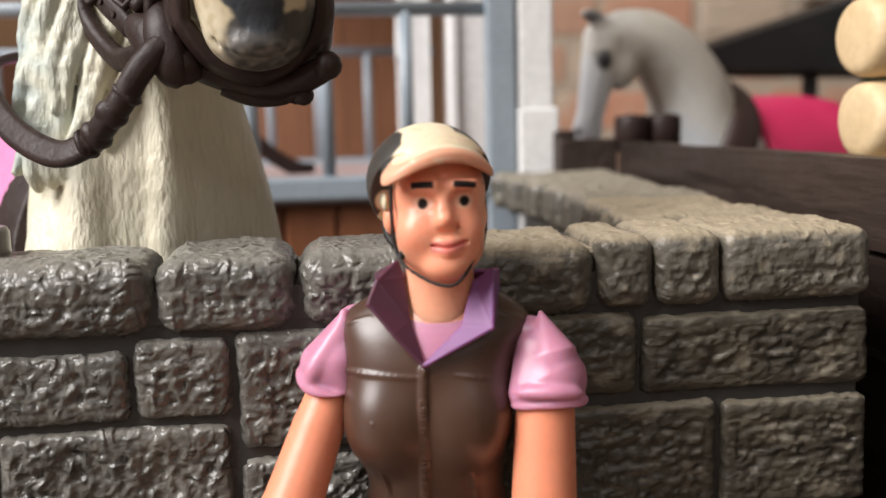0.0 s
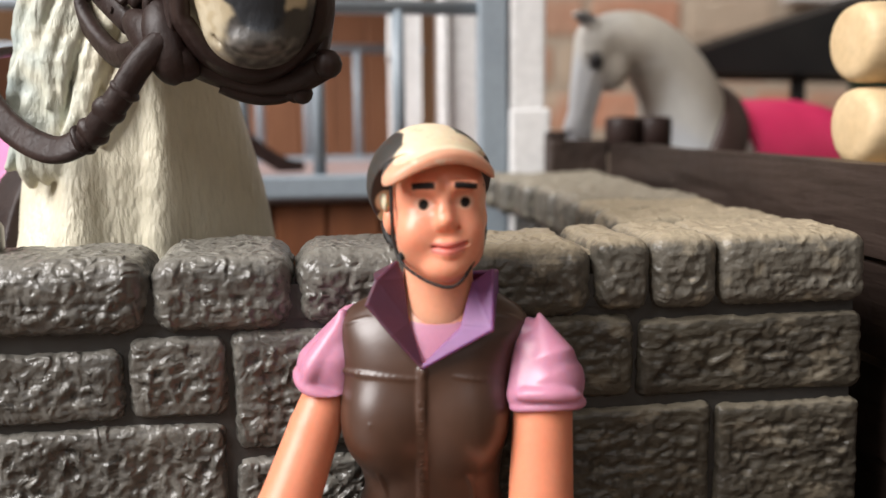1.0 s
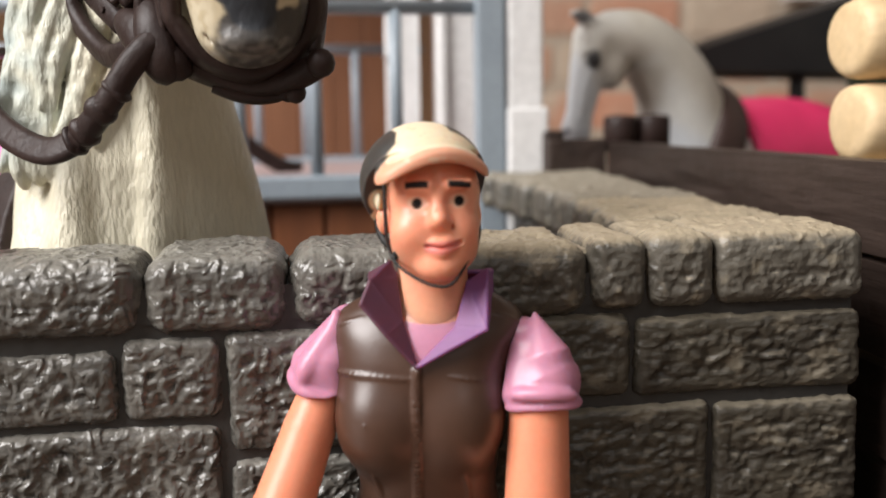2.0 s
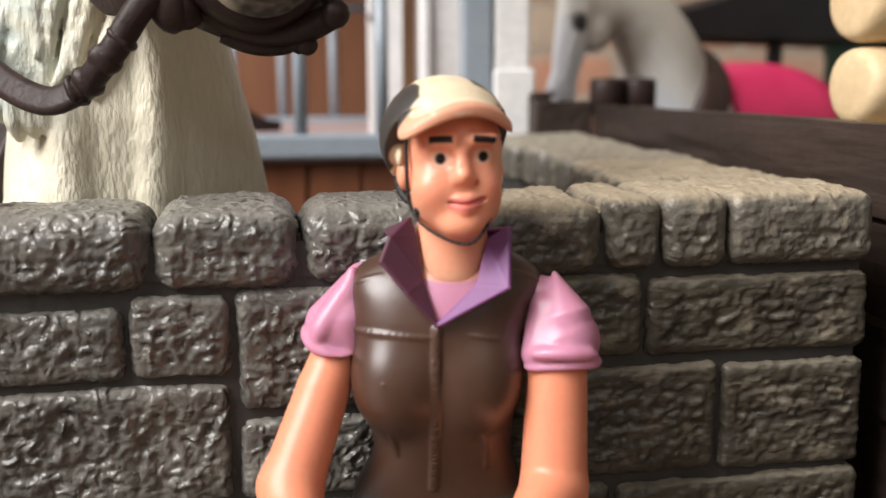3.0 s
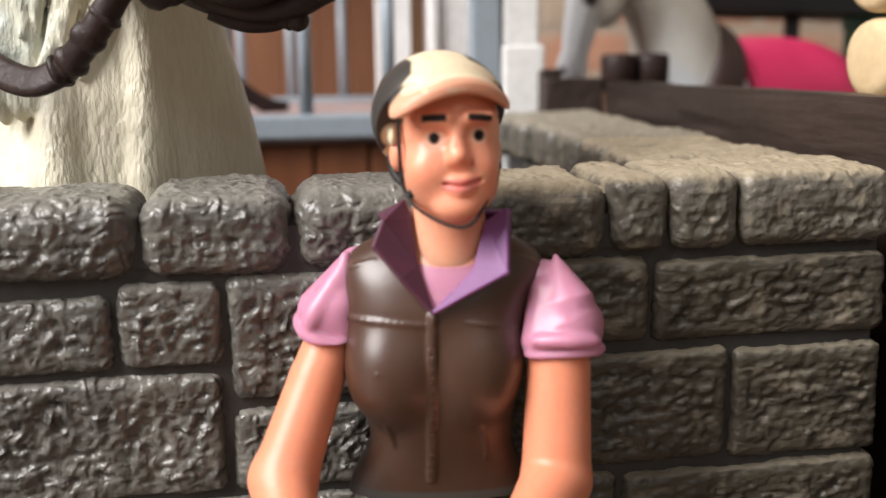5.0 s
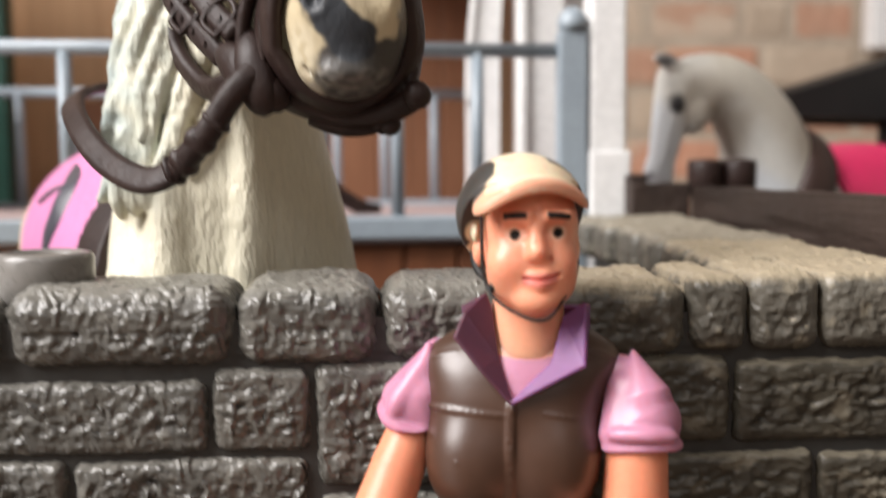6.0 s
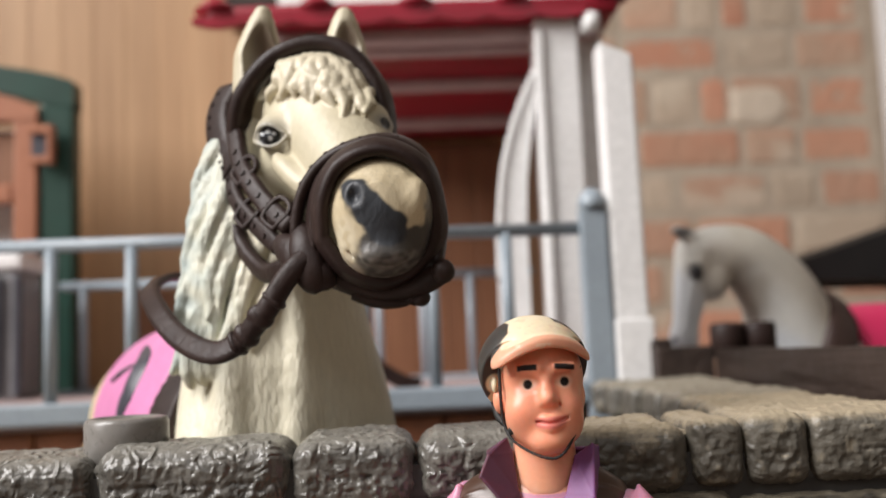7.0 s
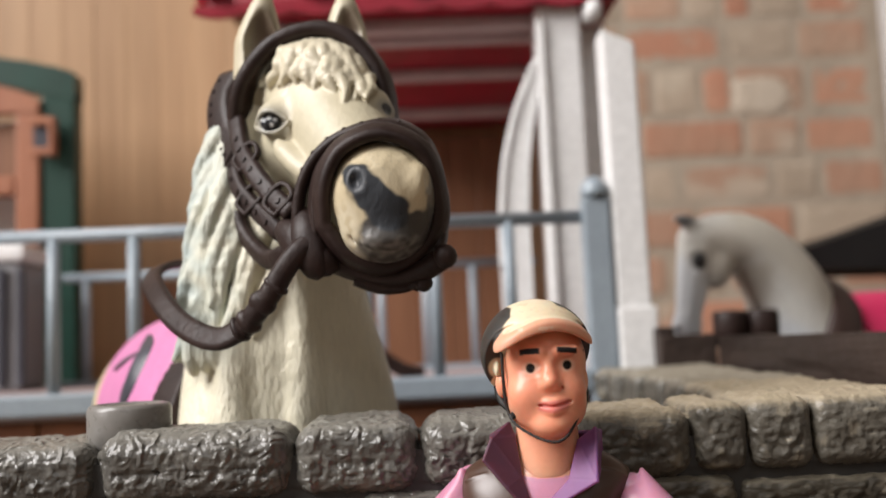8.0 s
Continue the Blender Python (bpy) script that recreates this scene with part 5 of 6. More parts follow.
    def brow_at(x, z, out):
        i, k = int(round((x - h.lo[0]) / h.h)), int(round((z - h.lo[2]) / h.h))
        line = brow[i, :, k] < 0
        return (x, (h.axes[1][int(np.argmax(line))] if line.any() else 13.4) - out, z)

    fr = random.Random(3)
    for layer in (0, 1, 2):
        for i in range(11):
            u = (i + 0.33 * layer) / 11
            arc = math.sin(u * 3.1)
            x0, x1 = -1.72 + 1.15 * u, -1.98 + 1.62 * u + fr.uniform(-0.06, 0.06)
            z0, z1 = 13.0 + 0.14 * arc, 12.42 - 0.62 * u**1.2 + fr.uniform(-0.1, 0.08) + 0.16 * layer
            ph = fr.uniform(0, 6.3)
            pts = []
            for j, q in enumerate((0.0, 0.2, 0.4, 0.6, 0.8, 1.0)):
                swing = 0.0 if q == 0 else 0.055 * math.sin(ph + 2.0 * j)
                pts.append(brow_at(x0 + (x1 - x0) * q + swing, z0 + (z1 - z0) * q, 0.02 + 0.06 * layer + 0.13 * math.sin(math.pi * min(1, 0.15 + q * 0.8)) + 0.03 * math.cos(ph + 2.3 * j)))
            h.path(pts, [0.08, 0.1, 0.11, 0.1, 0.085, 0.035], 0.02, 3)
    v1 = h.mesh()
    n = Clay((-4.4, 12.4, 5.4), (0.6, 18.0, 13.6), 0.036)
    n.path([(-1.5, 14.55, 12.5), (-1.9, 14.75, 11.2), (-2.15, 14.85, 9.4), (-2.15, 15.1, 7.6), (-2.15, 15.6, 6.0)], [0.85, 1.0, 1.3, 1.72, 1.95], 0.2)
    n.ball((-2.72, 14.1, 6.3), (1.15, 1.0, 1.75), 0.4).ball((-1.25, 14.35, 6.5), (0.95, 0.85, 1.5), 0.3)
    n.path([(-1.9, 13.75, 10.4), (-1.66, 13.62, 9.2), (-1.63, 13.5, 8.2), (-1.6, 13.35, 7.0)], [0.1, 0.14, 0.18, 0.25], 0.25)
    n.path([(-2.6, 13.75, 9.6), (-2.75, 13.5, 8.2), (-2.8, 13.3, 7.0)], [0.08, 0.12, 0.2], 0.3)

    # the flat side of the neck beyond its front ridge
    def side_plane(x, y, z):
        return -(0.8 * (x + 1.5 - 0.5 * np.maximum(0, z - 9.7)) - 0.6 * (y - 13.36 + 0.08 * (9.3 - z)))

    n.apply(side_plane, (-2.2, 12.6, 5.6), (0.5, 16.4, 10.9), 0.3, cut=True)
    # hair streaks on the coat
    sr = random.Random(9)
    for i in range(130):
        x = sr.uniform(-3.7, -1.45)
        z = sr.uniform(7.2, 10.6)
        half = 1.3 + max(0, 9.4 - z) * 0.2
        y = 14.9 + 0.12 * max(0, 9.4 - z) - math.sqrt(max(0.05, half**2 - (x + 2.15) ** 2))
        L = sr.uniform(0.25, 0.5)
        n.path([(x, y, z), (x + sr.uniform(-0.06, 0.06), y - 0.02, z - L), (x + sr.uniform(-0.1, 0.1), y, z - 2 * L)], [0.005, 0.017, 0.005], 0.03, 2)
    # mane: an under-layer, then locks down one side
    n.path([(-2.35, 14.2, 12.6), (-2.72, 14.05, 11.6), (-2.95, 13.95, 10.6), (-3.1, 13.85, 9.6), (-3.1, 13.8, 8.7)], [0.3, 0.36, 0.38, 0.38, 0.25], 0.1)
    mr = random.Random(21)
    for i in range(50):
        u = mr.random()
        w = mr.random()
        ph = mr.uniform(0, 6.3)
        amp = mr.uniform(0.1, 0.2)
        pts = [(-1.9 - 0.55 * w, 14.35 + 0.9 * u, 13.0 - 0.7 * u)]
        zs = (11.9, 11.3, 10.7, 10.1, 9.5, 8.9, 8.3)
        last = 4 + mr.randrange(4)
        for j, z in enumerate(zs[:last]):
            d = (12.4 - z) / 4
            pts.append((-2.6 - 0.3 * w - 0.75 * d**0.8 + amp * math.sin(ph + j * 1.7), 13.98 + 0.75 * u - 0.45 * min(d, 1) + 0.8 * amp * math.cos(ph + j * 1.9), z))
        n.path(pts, [0.1, 0.12, 0.14, 0.14, 0.13, 0.12, 0.06], 0.02, 3)
    for i in range(14):
        x0 = -3.2 + 0.086 * i
        ph = mr.uniform(0, 6.3)
        pts = [(x0 + 0.35, 13.95, 11.5)]
        for j, z in enumerate((10.9, 10.3, 9.7, 9.1, 8.6)[: 3 + i % 3]):
            pts.append((x0 + 0.25 - 0.08 * j + 0.1 * math.sin(ph + j * 1.8), 13.58 - 0.05 * j + 0.07 * math.cos(ph + j * 1.6), z))
        n.path(pts, [0.09, 0.12, 0.13, 0.12, 0.05], 0.02, 3)
    for i in range(6):
        x0 = -3.38 + 0.14 * i
        n.path([(x0 + 0.1, 13.6, 9.0), (x0, 13.52, 8.6), (x0 + mr.uniform(-0.1, 0.1), 13.48, 8.3), (x0 + mr.uniform(-0.06, 0.12), 13.52, 8.08 + mr.uniform(-0.1, 0.12))], [0.12, 0.14, 0.13, 0.07], 0.03, 3)
    v2 = n.mesh()
    b = Clay((-9.5, 14.0, -0.05), (0.4, 27.0, 10.2), 0.075)
    b.path([(-2.3, 15.8, 6.2), (-3.45, 17.8, 7.12), (-4.7, 20.2, 7.1), (-6.0, 22.8, 7.0)], [1.95, 2.05, 2.0, 2.0], 0.3)
    for x, y, zt in ((-3.2, 15.2, 6), (-1.2, 15.8, 6), (-7.4, 22.6, 6), (-5.6, 23.6, 6)):
        b.limb((x, y, zt), (x, y, 3.0), 0.9, 0.5, 0.3)
        b.limb((x, y, 3.0), (x, y + 0.1, 0.9), 0.42, 0.33, 0.1)
        b.limb((x, y + 0.1, 0.8), (x + 0.1, y - 0.1, 0.3), 0.33, 0.48, 0.1)
        b.limb((x + 0.1, y - 0.1, 0.3), (x + 0.1, y - 0.1, 0.28), 0.45, 0.5, 0.05)
    b.path([(-7.2, 24.4, 8.4), (-7.7, 25.3, 7.0), (-7.8, 25.5, 4.0), (-7.6, 25.4, 2.0)], [0.4, 0.6, 0.7, 0.3], 0.1)
    v3 = b.mesh()
    out = []
    v, f = v1
    col = colours(v, [0.84 * q for q in PONY])
    n1 = wobble(v, 5, 1.0) * 0.1 + wobble(v, 13) * 0.05
    # pale lower muzzle, dark nostril patch and grey lips
    front = ease(11.55 - v[:, 1], 0, 0.2)
    col = over(col, ease(11.7 - v[:, 1] + n1, 0, 0.4), (0.50, 0.42, 0.275))
    # lips and chin in worn dark grey, a blue-black patch from the nostril down
    line = 10.07 + 0.35 * np.maximum(v[:, 0] - 0.05, 0) - 0.1 * np.maximum(-0.3 - v[:, 0], 0) / 0.3
    low = ease(line - v[:, 2] + 0.5 * n1, -0.03, 0.03) * ease(v[:, 0] + 0.62 + 0.6 * n1, -0.1, 0.12) * ease(11.75 - v[:, 1], 0, 0.3)
    col = over(col, low * 0.97, (0.034, 0.031, 0.030), 1.15)
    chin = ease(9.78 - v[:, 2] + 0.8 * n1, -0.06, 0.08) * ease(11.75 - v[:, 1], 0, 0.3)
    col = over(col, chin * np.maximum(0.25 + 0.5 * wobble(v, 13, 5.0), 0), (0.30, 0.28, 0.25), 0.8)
    ax = np.clip(((v[:, 0] + 0.64) * 0.46 - (v[:, 2] - 10.58) * 0.5) / (0.46**2 + 0.5**2), 0, 1)
    away = np.sqrt((v[:, 0] + 0.64 - 0.46 * ax) ** 2 + (v[:, 2] - 10.58 + 0.5 * ax) ** 2)
    patch = ease(0.19 + 0.07 * ax + 0.35 * n1 - away, -0.03, 0.03) * front
    col = over(col, patch, (0.022, 0.026, 0.032), 1.15)
    rim = ease(v[:, 0] + 0.4 * n1, 0.29, 0.36) * ease(10.75 - v[:, 2], 0, 0.15) * front
    col = over(col, rim * 0.8, (0.085, 0.085, 0.085), 0.7)
    specks = ease(wobble(v, 34, 2.0) + 0.5 * wobble(v, 61), 0.75, 0.9) * spot(v, (-0.25, 11.0, 10.75), (0.5, 0.5, 0.3), 0.5)
    col = over(col, specks * 0.5, (0.30, 0.26, 0.20))
    left = spot(v, (-0.78, 11.2, 9.95), (0.17, 0.4, 0.3), 0.4)
    col = over(col, left * ease(wobble(v, 12, 8.0), -0.5, 0.2) * 0.8, (0.62, 0.55, 0.40))
    for c, big in (((-1.97, 12.74, 11.78), 1.0), ((-0.22, 12.52, 11.86), 0.6)):
        col = over(col, spot(v, c, (0.29 * big, 0.3, 0.23 * big), 0.5) * 0.6, (0.17, 0.185, 0.195))
        col = over(col, spot(v, c, (0.165 * big, 0.2 * big, 0.155 * big), 0.15), (0.022, 0.024, 0.028), 0.25)
    # three white glints painted onto the eye as highlights
    for c in ((-1.99, 12.72, 11.85), (-1.9, 12.7, 11.82), (-1.95, 12.7, 11.74)):
        col = over(col, spot(v, c, (0.034, 0.12, 0.034), 0.3), (0.8, 0.82, 0.82), 0.4)
    col = over(col, spot(v, (-1.05, 12.75, 12.5), (0.95, 0.5, 0.75), 0.3) * 0.6, (0.64, 0.58, 0.44))
    inner = np.maximum(spot(v, (-2.2, 13.75, 13.4), (0.25, 0.36, 0.58), 0.3), spot(v, (-0.8, 13.72, 13.45), (0.18, 0.34, 0.48), 0.3))
    col = over(col, inner * 0.9, (0.13, 0.085, 0.055))
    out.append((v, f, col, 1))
    v, f = v2
    col = colours(v, (0.70, 0.655, 0.505))
    mane = ease(-v[:, 0] - 2.4 - 0.15 * np.maximum(0, 9.2 - v[:, 2]), 0.0, 0.35) * ease(v[:, 2], 8.0, 8.6) * ease(14.8 - v[:, 1], -0.4, 0.4)
    col = over(col, mane * (0.6 + 0.3 * wobble(v, 5.0, 3.0)), (0.49, 0.525, 0.45))
    col = over(col, mane * ease(-v[:, 0] + 0.25 * wobble(v, 3.0), 2.85, 3.3) * (0.5 + 0.45 * wobble(v, 4.0)), (0.36, 0.43, 0.42))
    out.append((v, f, col))
    v, f = v3
    col = colours(v, (0.62, 0.50, 0.30))
    out.append((v, f, col))
    return out


COAT = painted("painted_pony_plastic", rough=0.43, bump=0.65, fine=1200, depth=0.0009, grain=0.2, stretch=(1, 1, 0.33))
HEADCOAT = painted("painted_pony_face", rough=0.43, bump=0.35, fine=1100, depth=0.0004, grain=0.16, stretch=(1, 1, 0.6))
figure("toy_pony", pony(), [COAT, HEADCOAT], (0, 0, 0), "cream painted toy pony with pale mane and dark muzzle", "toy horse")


def bead(c, r):
    """A small ball."""
    return lathe([(r * max(0.05, math.sin(a)), c[2] - r * math.cos(a)) for a in [math.pi * i / 6 for i in range(7)]], c[0], c[1], 10)


# ---- its bridle ----
bridle = thing("bridle", -1, 12.5, 9.5, "dark brown rubber toy bridle with looped reins", "bridle")
HEAD = (-1.1, 13.4, 11.3)
F0 = ("from", HEAD)
part("headpiece", strap([(-2.62, 14.0, 11.85), (-2.6, 13.75, 12.25), (-2.42, 13.5, 12.7), (-1.95, 13.28, 13.15), (-1.35, 13.18, 13.33), (-0.82, 13.1, 13.2), (-0.42, 13.05, 12.75), (-0.24, 13.0, 12.25), (-0.2, 13.05, 11.7)], 0.5, 0.26, F0, power=0.5), LEATHER, bridle, smooth=True)
part("crown_strap", strap([(-2.6, 14.3, 12.1), (-2.66, 14.2, 12.6), (-2.3, 14.0, 12.95), (-1.4, 13.9, 13.3), (-0.7, 13.8, 13.1), (-0.4, 13.7, 12.6)], 0.34, 0.2, F0), LEATHER, bridle, smooth=True)
part("cheek_flap", strap([(-2.84, 14.3, 13.0), (-3.0, 14.15, 12.55), (-2.95, 13.95, 12.05), (-2.78, 13.75, 11.7), (-2.66, 13.55, 11.45)], 0.62, 0.2, (-0.8, -0.8, 0.1)), LEATHER, bridle, smooth=True)
part("cheek_strap", strap([(-2.66, 13.7, 12.1), (-2.5, 13.25, 11.5), (-2.28, 12.88, 11.1), (-1.95, 12.52, 10.65), (-1.6, 12.15, 10.3)], 0.31, 0.2, (-0.7, -0.9, 0.5)), LEATHER, bridle, smooth=True)
part("cheek_strap", strap([(-2.74, 13.8, 11.7), (-2.62, 13.4, 11.0), (-2.25, 12.95, 10.5), (-1.8, 12.4, 10.05)], 0.29, 0.18, (-1, -0.8, 0.2)), LEATHER, bridle, smooth=True)
part("throat_strap", strap([(-2.78, 13.9, 11.3), (-2.68, 13.6, 10.75), (-2.52, 13.4, 10.2), (-2.1, 12.85, 9.74), (-1.75, 12.3, 9.72), (-1.4, 11.95, 9.8)], 0.3, 0.22, (-1, -0.5, -0.3)), LEATHER, bridle, smooth=True)


def rivet(c, along, out, size=0.075):
    """A small round raised boss on a strap."""
    c, a, o = np.array(c, float), np.array(along, float), np.array(out, float)
    o /= np.linalg.norm(o)
    a = a - o * (a @ o)
    a *= size * 0.6 / np.linalg.norm(a)
    b = np.cross(o, a)
    ring = [c + a * math.cos(k * math.pi / 4) + b * math.sin(k * math.pi / 4) for k in range(8)]
    faces = [(k, (k + 1) % 8, 8 + (k + 1) % 8, 8 + k) for k in range(8)] + [tuple(range(8, 16))]
    return [q - o * 0.03 for q in ring] + [q * 0.7 + c * 0.3 + o * 0.016 for q in ring], faces


def studded(points, count, lift, outward, side=0.0, first=0.1, last=0.9, size=0.075):
    """A row of rivets along a strap's outer face."""
    pts = smooth_path(points, 12)
    for u in np.linspace(first, last, count):
        i = int(u * (len(pts) - 2))
        t = pts[i + 1] - pts[i]
        t = t / np.linalg.norm(t)
        o = pts[i] - np.array(outward[1]) if outward[0] == "from" else np.array(outward, float)
        o = o - t * (o @ t)
        o /= np.linalg.norm(o)
        part("stud", rivet(pts[i] + o * lift + np.cross(t, o) * side, t, o, size), LEATHER, bridle)


studded([(-2.62, 14.0, 11.85), (-2.6, 13.75, 12.25), (-2.42, 13.5, 12.7), (-1.95, 13.28, 13.15)], 7, 0.13, F0, 0.08, 0.05, 0.75)
studded([(-2.62, 14.0, 11.85), (-2.6, 13.75, 12.25), (-2.42, 13.5, 12.7), (-1.95, 13.28, 13.15)], 7, 0.13, F0, -0.08, 0.1, 0.8)
studded([(-2.84, 14.3, 13.0), (-3.0, 14.15, 12.55), (-2.95, 13.95, 12.05), (-2.78, 13.75, 11.7), (-2.66, 13.55, 11.45)], 9, 0.11, (-0.8, -0.8, 0.1), 0.12)
studded([(-2.66, 13.7, 12.1), (-2.5, 13.25, 11.5), (-2.28, 12.88, 11.1), (-1.95, 12.52, 10.65), (-1.6, 12.15, 10.3)], 7, 0.11, (-0.7, -0.9, 0.5), 0.0, 0.2, 0.9, 0.1)
studded([(-2.74, 13.8, 11.7), (-2.62, 13.4, 11.0), (-2.25, 12.95, 10.5), (-1.8, 12.4, 10.05)], 6, 0.1, (-1, -0.8, 0.2), 0.0, 0.2, 0.9, 0.09)
studded([(-1.5, 12.05, 10.3), (-1.36, 11.95, 10.82), (-1.02, 11.8, 11.2), (-0.55, 11.68, 11.38), (-0.08, 11.58, 11.38), (0.31, 11.6, 11.12)], 10, 0.085, ("from", (-0.45, 12.0, 10.4)), 0.1, 0.02, 0.95, 0.07)
NOSE = (-0.45, 12.0, 10.4)
part("noseband", strap([(-1.5, 12.1, 9.75), (-1.5, 12.05, 10.3), (-1.36, 11.95, 10.82), (-1.02, 11.8, 11.2), (-0.55, 11.68, 11.38), (-0.08, 11.58, 11.38), (0.31, 11.6, 11.12), (0.48, 11.7, 10.6), (0.5, 11.8, 9.98), (0.44, 11.75, 9.62)], 0.46, 0.18, ("from", NOSE), 7), LEATHER, bridle, smooth=True)
part("noseband_lining", strap([(-1.28, 11.85, 9.85), (-1.27, 11.78, 10.45), (-1.1, 11.66, 10.93), (-0.74, 11.56, 11.22), (-0.2, 11.46, 11.3), (0.27, 11.48, 11.06), (0.44, 11.58, 10.5), (0.45, 11.68, 9.95)], 0.5, 0.12, ("from", NOSE), 7), LEATHER, bridle, smooth=True)
part("muzzle_ring", strap([(-1.13, 11.55, 10.05), (-1.1, 11.4, 10.56), (-0.84, 11.28, 11.03), (-0.27, 11.2, 11.22), (0.28, 11.3, 10.97), (0.47, 11.45, 10.44), (0.46, 11.58, 9.95), (0.17, 11.65, 9.58), (-0.32, 11.65, 9.42), (-0.82, 11.62, 9.62)], 0.4, 0.19, ("from", (-0.3, 11.9, 10.2)), 7, closed=True), LEATHER, bridle, smooth=True)
part("chin_strap", strap([(-1.35, 11.95, 9.75), (-0.95, 11.9, 9.5), (-0.35, 11.9, 9.3), (0.1, 11.75, 9.32), (0.4, 11.55, 9.45), (0.56, 11.42, 9.56)], 0.34, 0.24, (0, -0.3, -1), taper=lambda s: 1.0 if s < 0.9 else 0.8), LEATHER, bridle, smooth=True)
part("chin_tab", strap([(-0.75, 11.95, 9.28), (-0.35, 11.98, 9.16), (0.05, 11.9, 9.16), (0.25, 11.8, 9.24)], 0.26, 0.16, (0, -0.3, -1), 6, 14, taper=lambda u: 0.35 + 0.65 * math.sin(math.pi * min(1, u * 1.3 + 0.1)) ** 0.5 if u < 0.7 else 1.0, power=0.9), LEATHER, bridle, smooth=True)
part("bit_plate", strap([(-1.85, 12.3, 10.15), (-1.55, 11.95, 9.9), (-1.28, 11.75, 9.62), (-0.95, 11.72, 9.42)], 0.5, 0.34, (-0.5, -1, 0), 6, 16, taper=lambda u: 0.1 + 0.98 * max(0, math.sin(math.pi * u)) ** 0.5, power=0.95), LEATHER, bridle, smooth=True)
part("bit_plate", strap([(-1.45, 12.0, 10.35), (-1.38, 11.8, 9.95), (-1.28, 11.72, 9.55), (-1.25, 11.78, 9.3)], 0.46, 0.34, (-0.3, -1, 0), 6, 16, taper=lambda u: 0.1 + 0.98 * max(0, math.sin(math.pi * u)) ** 0.5, power=0.95), LEATHER, bridle, smooth=True)
part("rein", strap([(-1.2, 11.8, 9.9), (-1.42, 11.68, 9.74), (-1.64, 11.66, 9.5), (-1.84, 11.7, 9.2), (-2.06, 11.8, 8.94), (-2.32, 12.0, 8.68)], 0.31, 0.29, (0, -1, 0.3), 6, 14, power=0.85), LEATHER, bridle, smooth=True)
part("rein", strap([(-2.28, 11.98, 8.7), (-2.74, 12.2, 8.56), (-3.34, 12.75, 8.8), (-3.86, 13.45, 9.25), (-4.22, 14.4, 9.68), (-4.1, 15.4, 9.95), (-3.7, 16.2, 9.9)], 0.36, 0.15, (-0.4, -1, 0.5)), LEATHER, bridle, smooth=True)
for c, d, wide, long in (((-1.8, 11.7, 9.24), (-0.5, 0.15, -0.6), 0.36, 0.07), ((-2.0, 11.78, 9.02), (-0.5, 0.15, -0.6), 0.375, 0.14), ((-2.22, 11.93, 8.78), (-0.6, 0.3, -0.5), 0.385, 0.11), ((-2.36, 12.03, 8.68), (-0.6, 0.3, -0.3), 0.38, 0.07)):
    d = np.array(d) / np.linalg.norm(d)
    part("keeper", strap([np.array(c) - d * long, np.array(c), np.array(c) + d * long], wide, wide * 0.92, (0.1, -1, 0.3), 6, 16, taper=lambda u: 0.7 + 0.3 * math.sin(math.pi * u), power=0.7), LEATHER, bridle, smooth=True)
part("chin_knob", bead((0.52, 11.42, 9.52), 0.17), LEATHER, bridle, smooth=True)
part("chin_knob", bead((0.22, 11.8, 9.2), 0.13), LEATHER, bridle, smooth=True)
for c, d in (((-2.4, 13.02, 11.32), (0.45, -0.75, -0.8)), ((-1.82, 12.3, 10.53), (0.6, -0.65, -0.7)), ((-2.35, 13.0, 10.66), (0.5, -0.7, -0.7))):
    c, d = np.array(c), np.array(d) / np.linalg.norm(d)
    w = np.cross(d, (-0.7, -0.9, 0.5))
    w /= np.linalg.norm(w)
    loop = [c + d * 0.17 + w * 0.19, c + d * 0.17 - w * 0.19, c - d * 0.17 - w * 0.19, c - d * 0.17 + w * 0.19]
    part("buckle", strap(loop, 0.08, 0.1, (-0.7, -0.9, 0.5), 4, 8, closed=True), LEATHER, bridle, smooth=True)
# ---- saddle and pad on the pony's back ----
def barrel_shell(lo, hi, grow, u0, u1, low, step=0.05, lean=0.0):
    k = Clay(lo, hi, step)
    pts, rad = [(-2.3, 15.8, 6.2), (-3.45, 17.8, 7.12), (-4.7, 20.2, 7.1), (-6.0, 22.8, 7.0)], [1.95, 2.05, 2.0, 2.0]
    k.path(pts, [r + grow for r in rad], 0.3)
    g = np.meshgrid(*[a.astype(np.float32) for a in k.axes], indexing="ij")
    d = np.array((-0.5, 0.866))
    u = (g[0] + 2.3) * d[0] + (g[1] - 15.8) * d[1]
    k.F = np.maximum(k.F, np.maximum(np.maximum(u0 - u + 0.25 * (g[2] - 8), u - u1 - lean * (g[2] - 8)), low - g[2]))
    v, f = k.mesh()
    return v, f


pad = thing("saddle_pad", -4.2, 18.6, 8.6, "pale pink saddle pad with a slate-grey stripe", "saddle pad")
part("cloth", barrel_shell((-9.4, 14.8, 5.2), (0.2, 25.5, 9.9), 0.16, 0.9, 5.8, 5.6), PADPINK, pad, smooth=True)


def on_pad(p, lift):
    """The point of the pad's surface beyond p, lifted a little."""
    axis = [np.array(q, float) for q in ((-2.3, 15.8, 6.2), (-3.45, 17.8, 7.12), (-4.7, 20.2, 7.1), (-6.0, 22.8, 7.0))]
    best = None
    for a, b in zip(axis, axis[1:]):
        d = b - a
        q = a + d * np.clip((np.array(p) - a) @ d / (d @ d), 0, 1)
        if best is None or np.linalg.norm(p - q) < np.linalg.norm(p - best):
            best = q
    d = np.array(p) - best
    return best + d / np.linalg.norm(d) * (2.2 + lift)


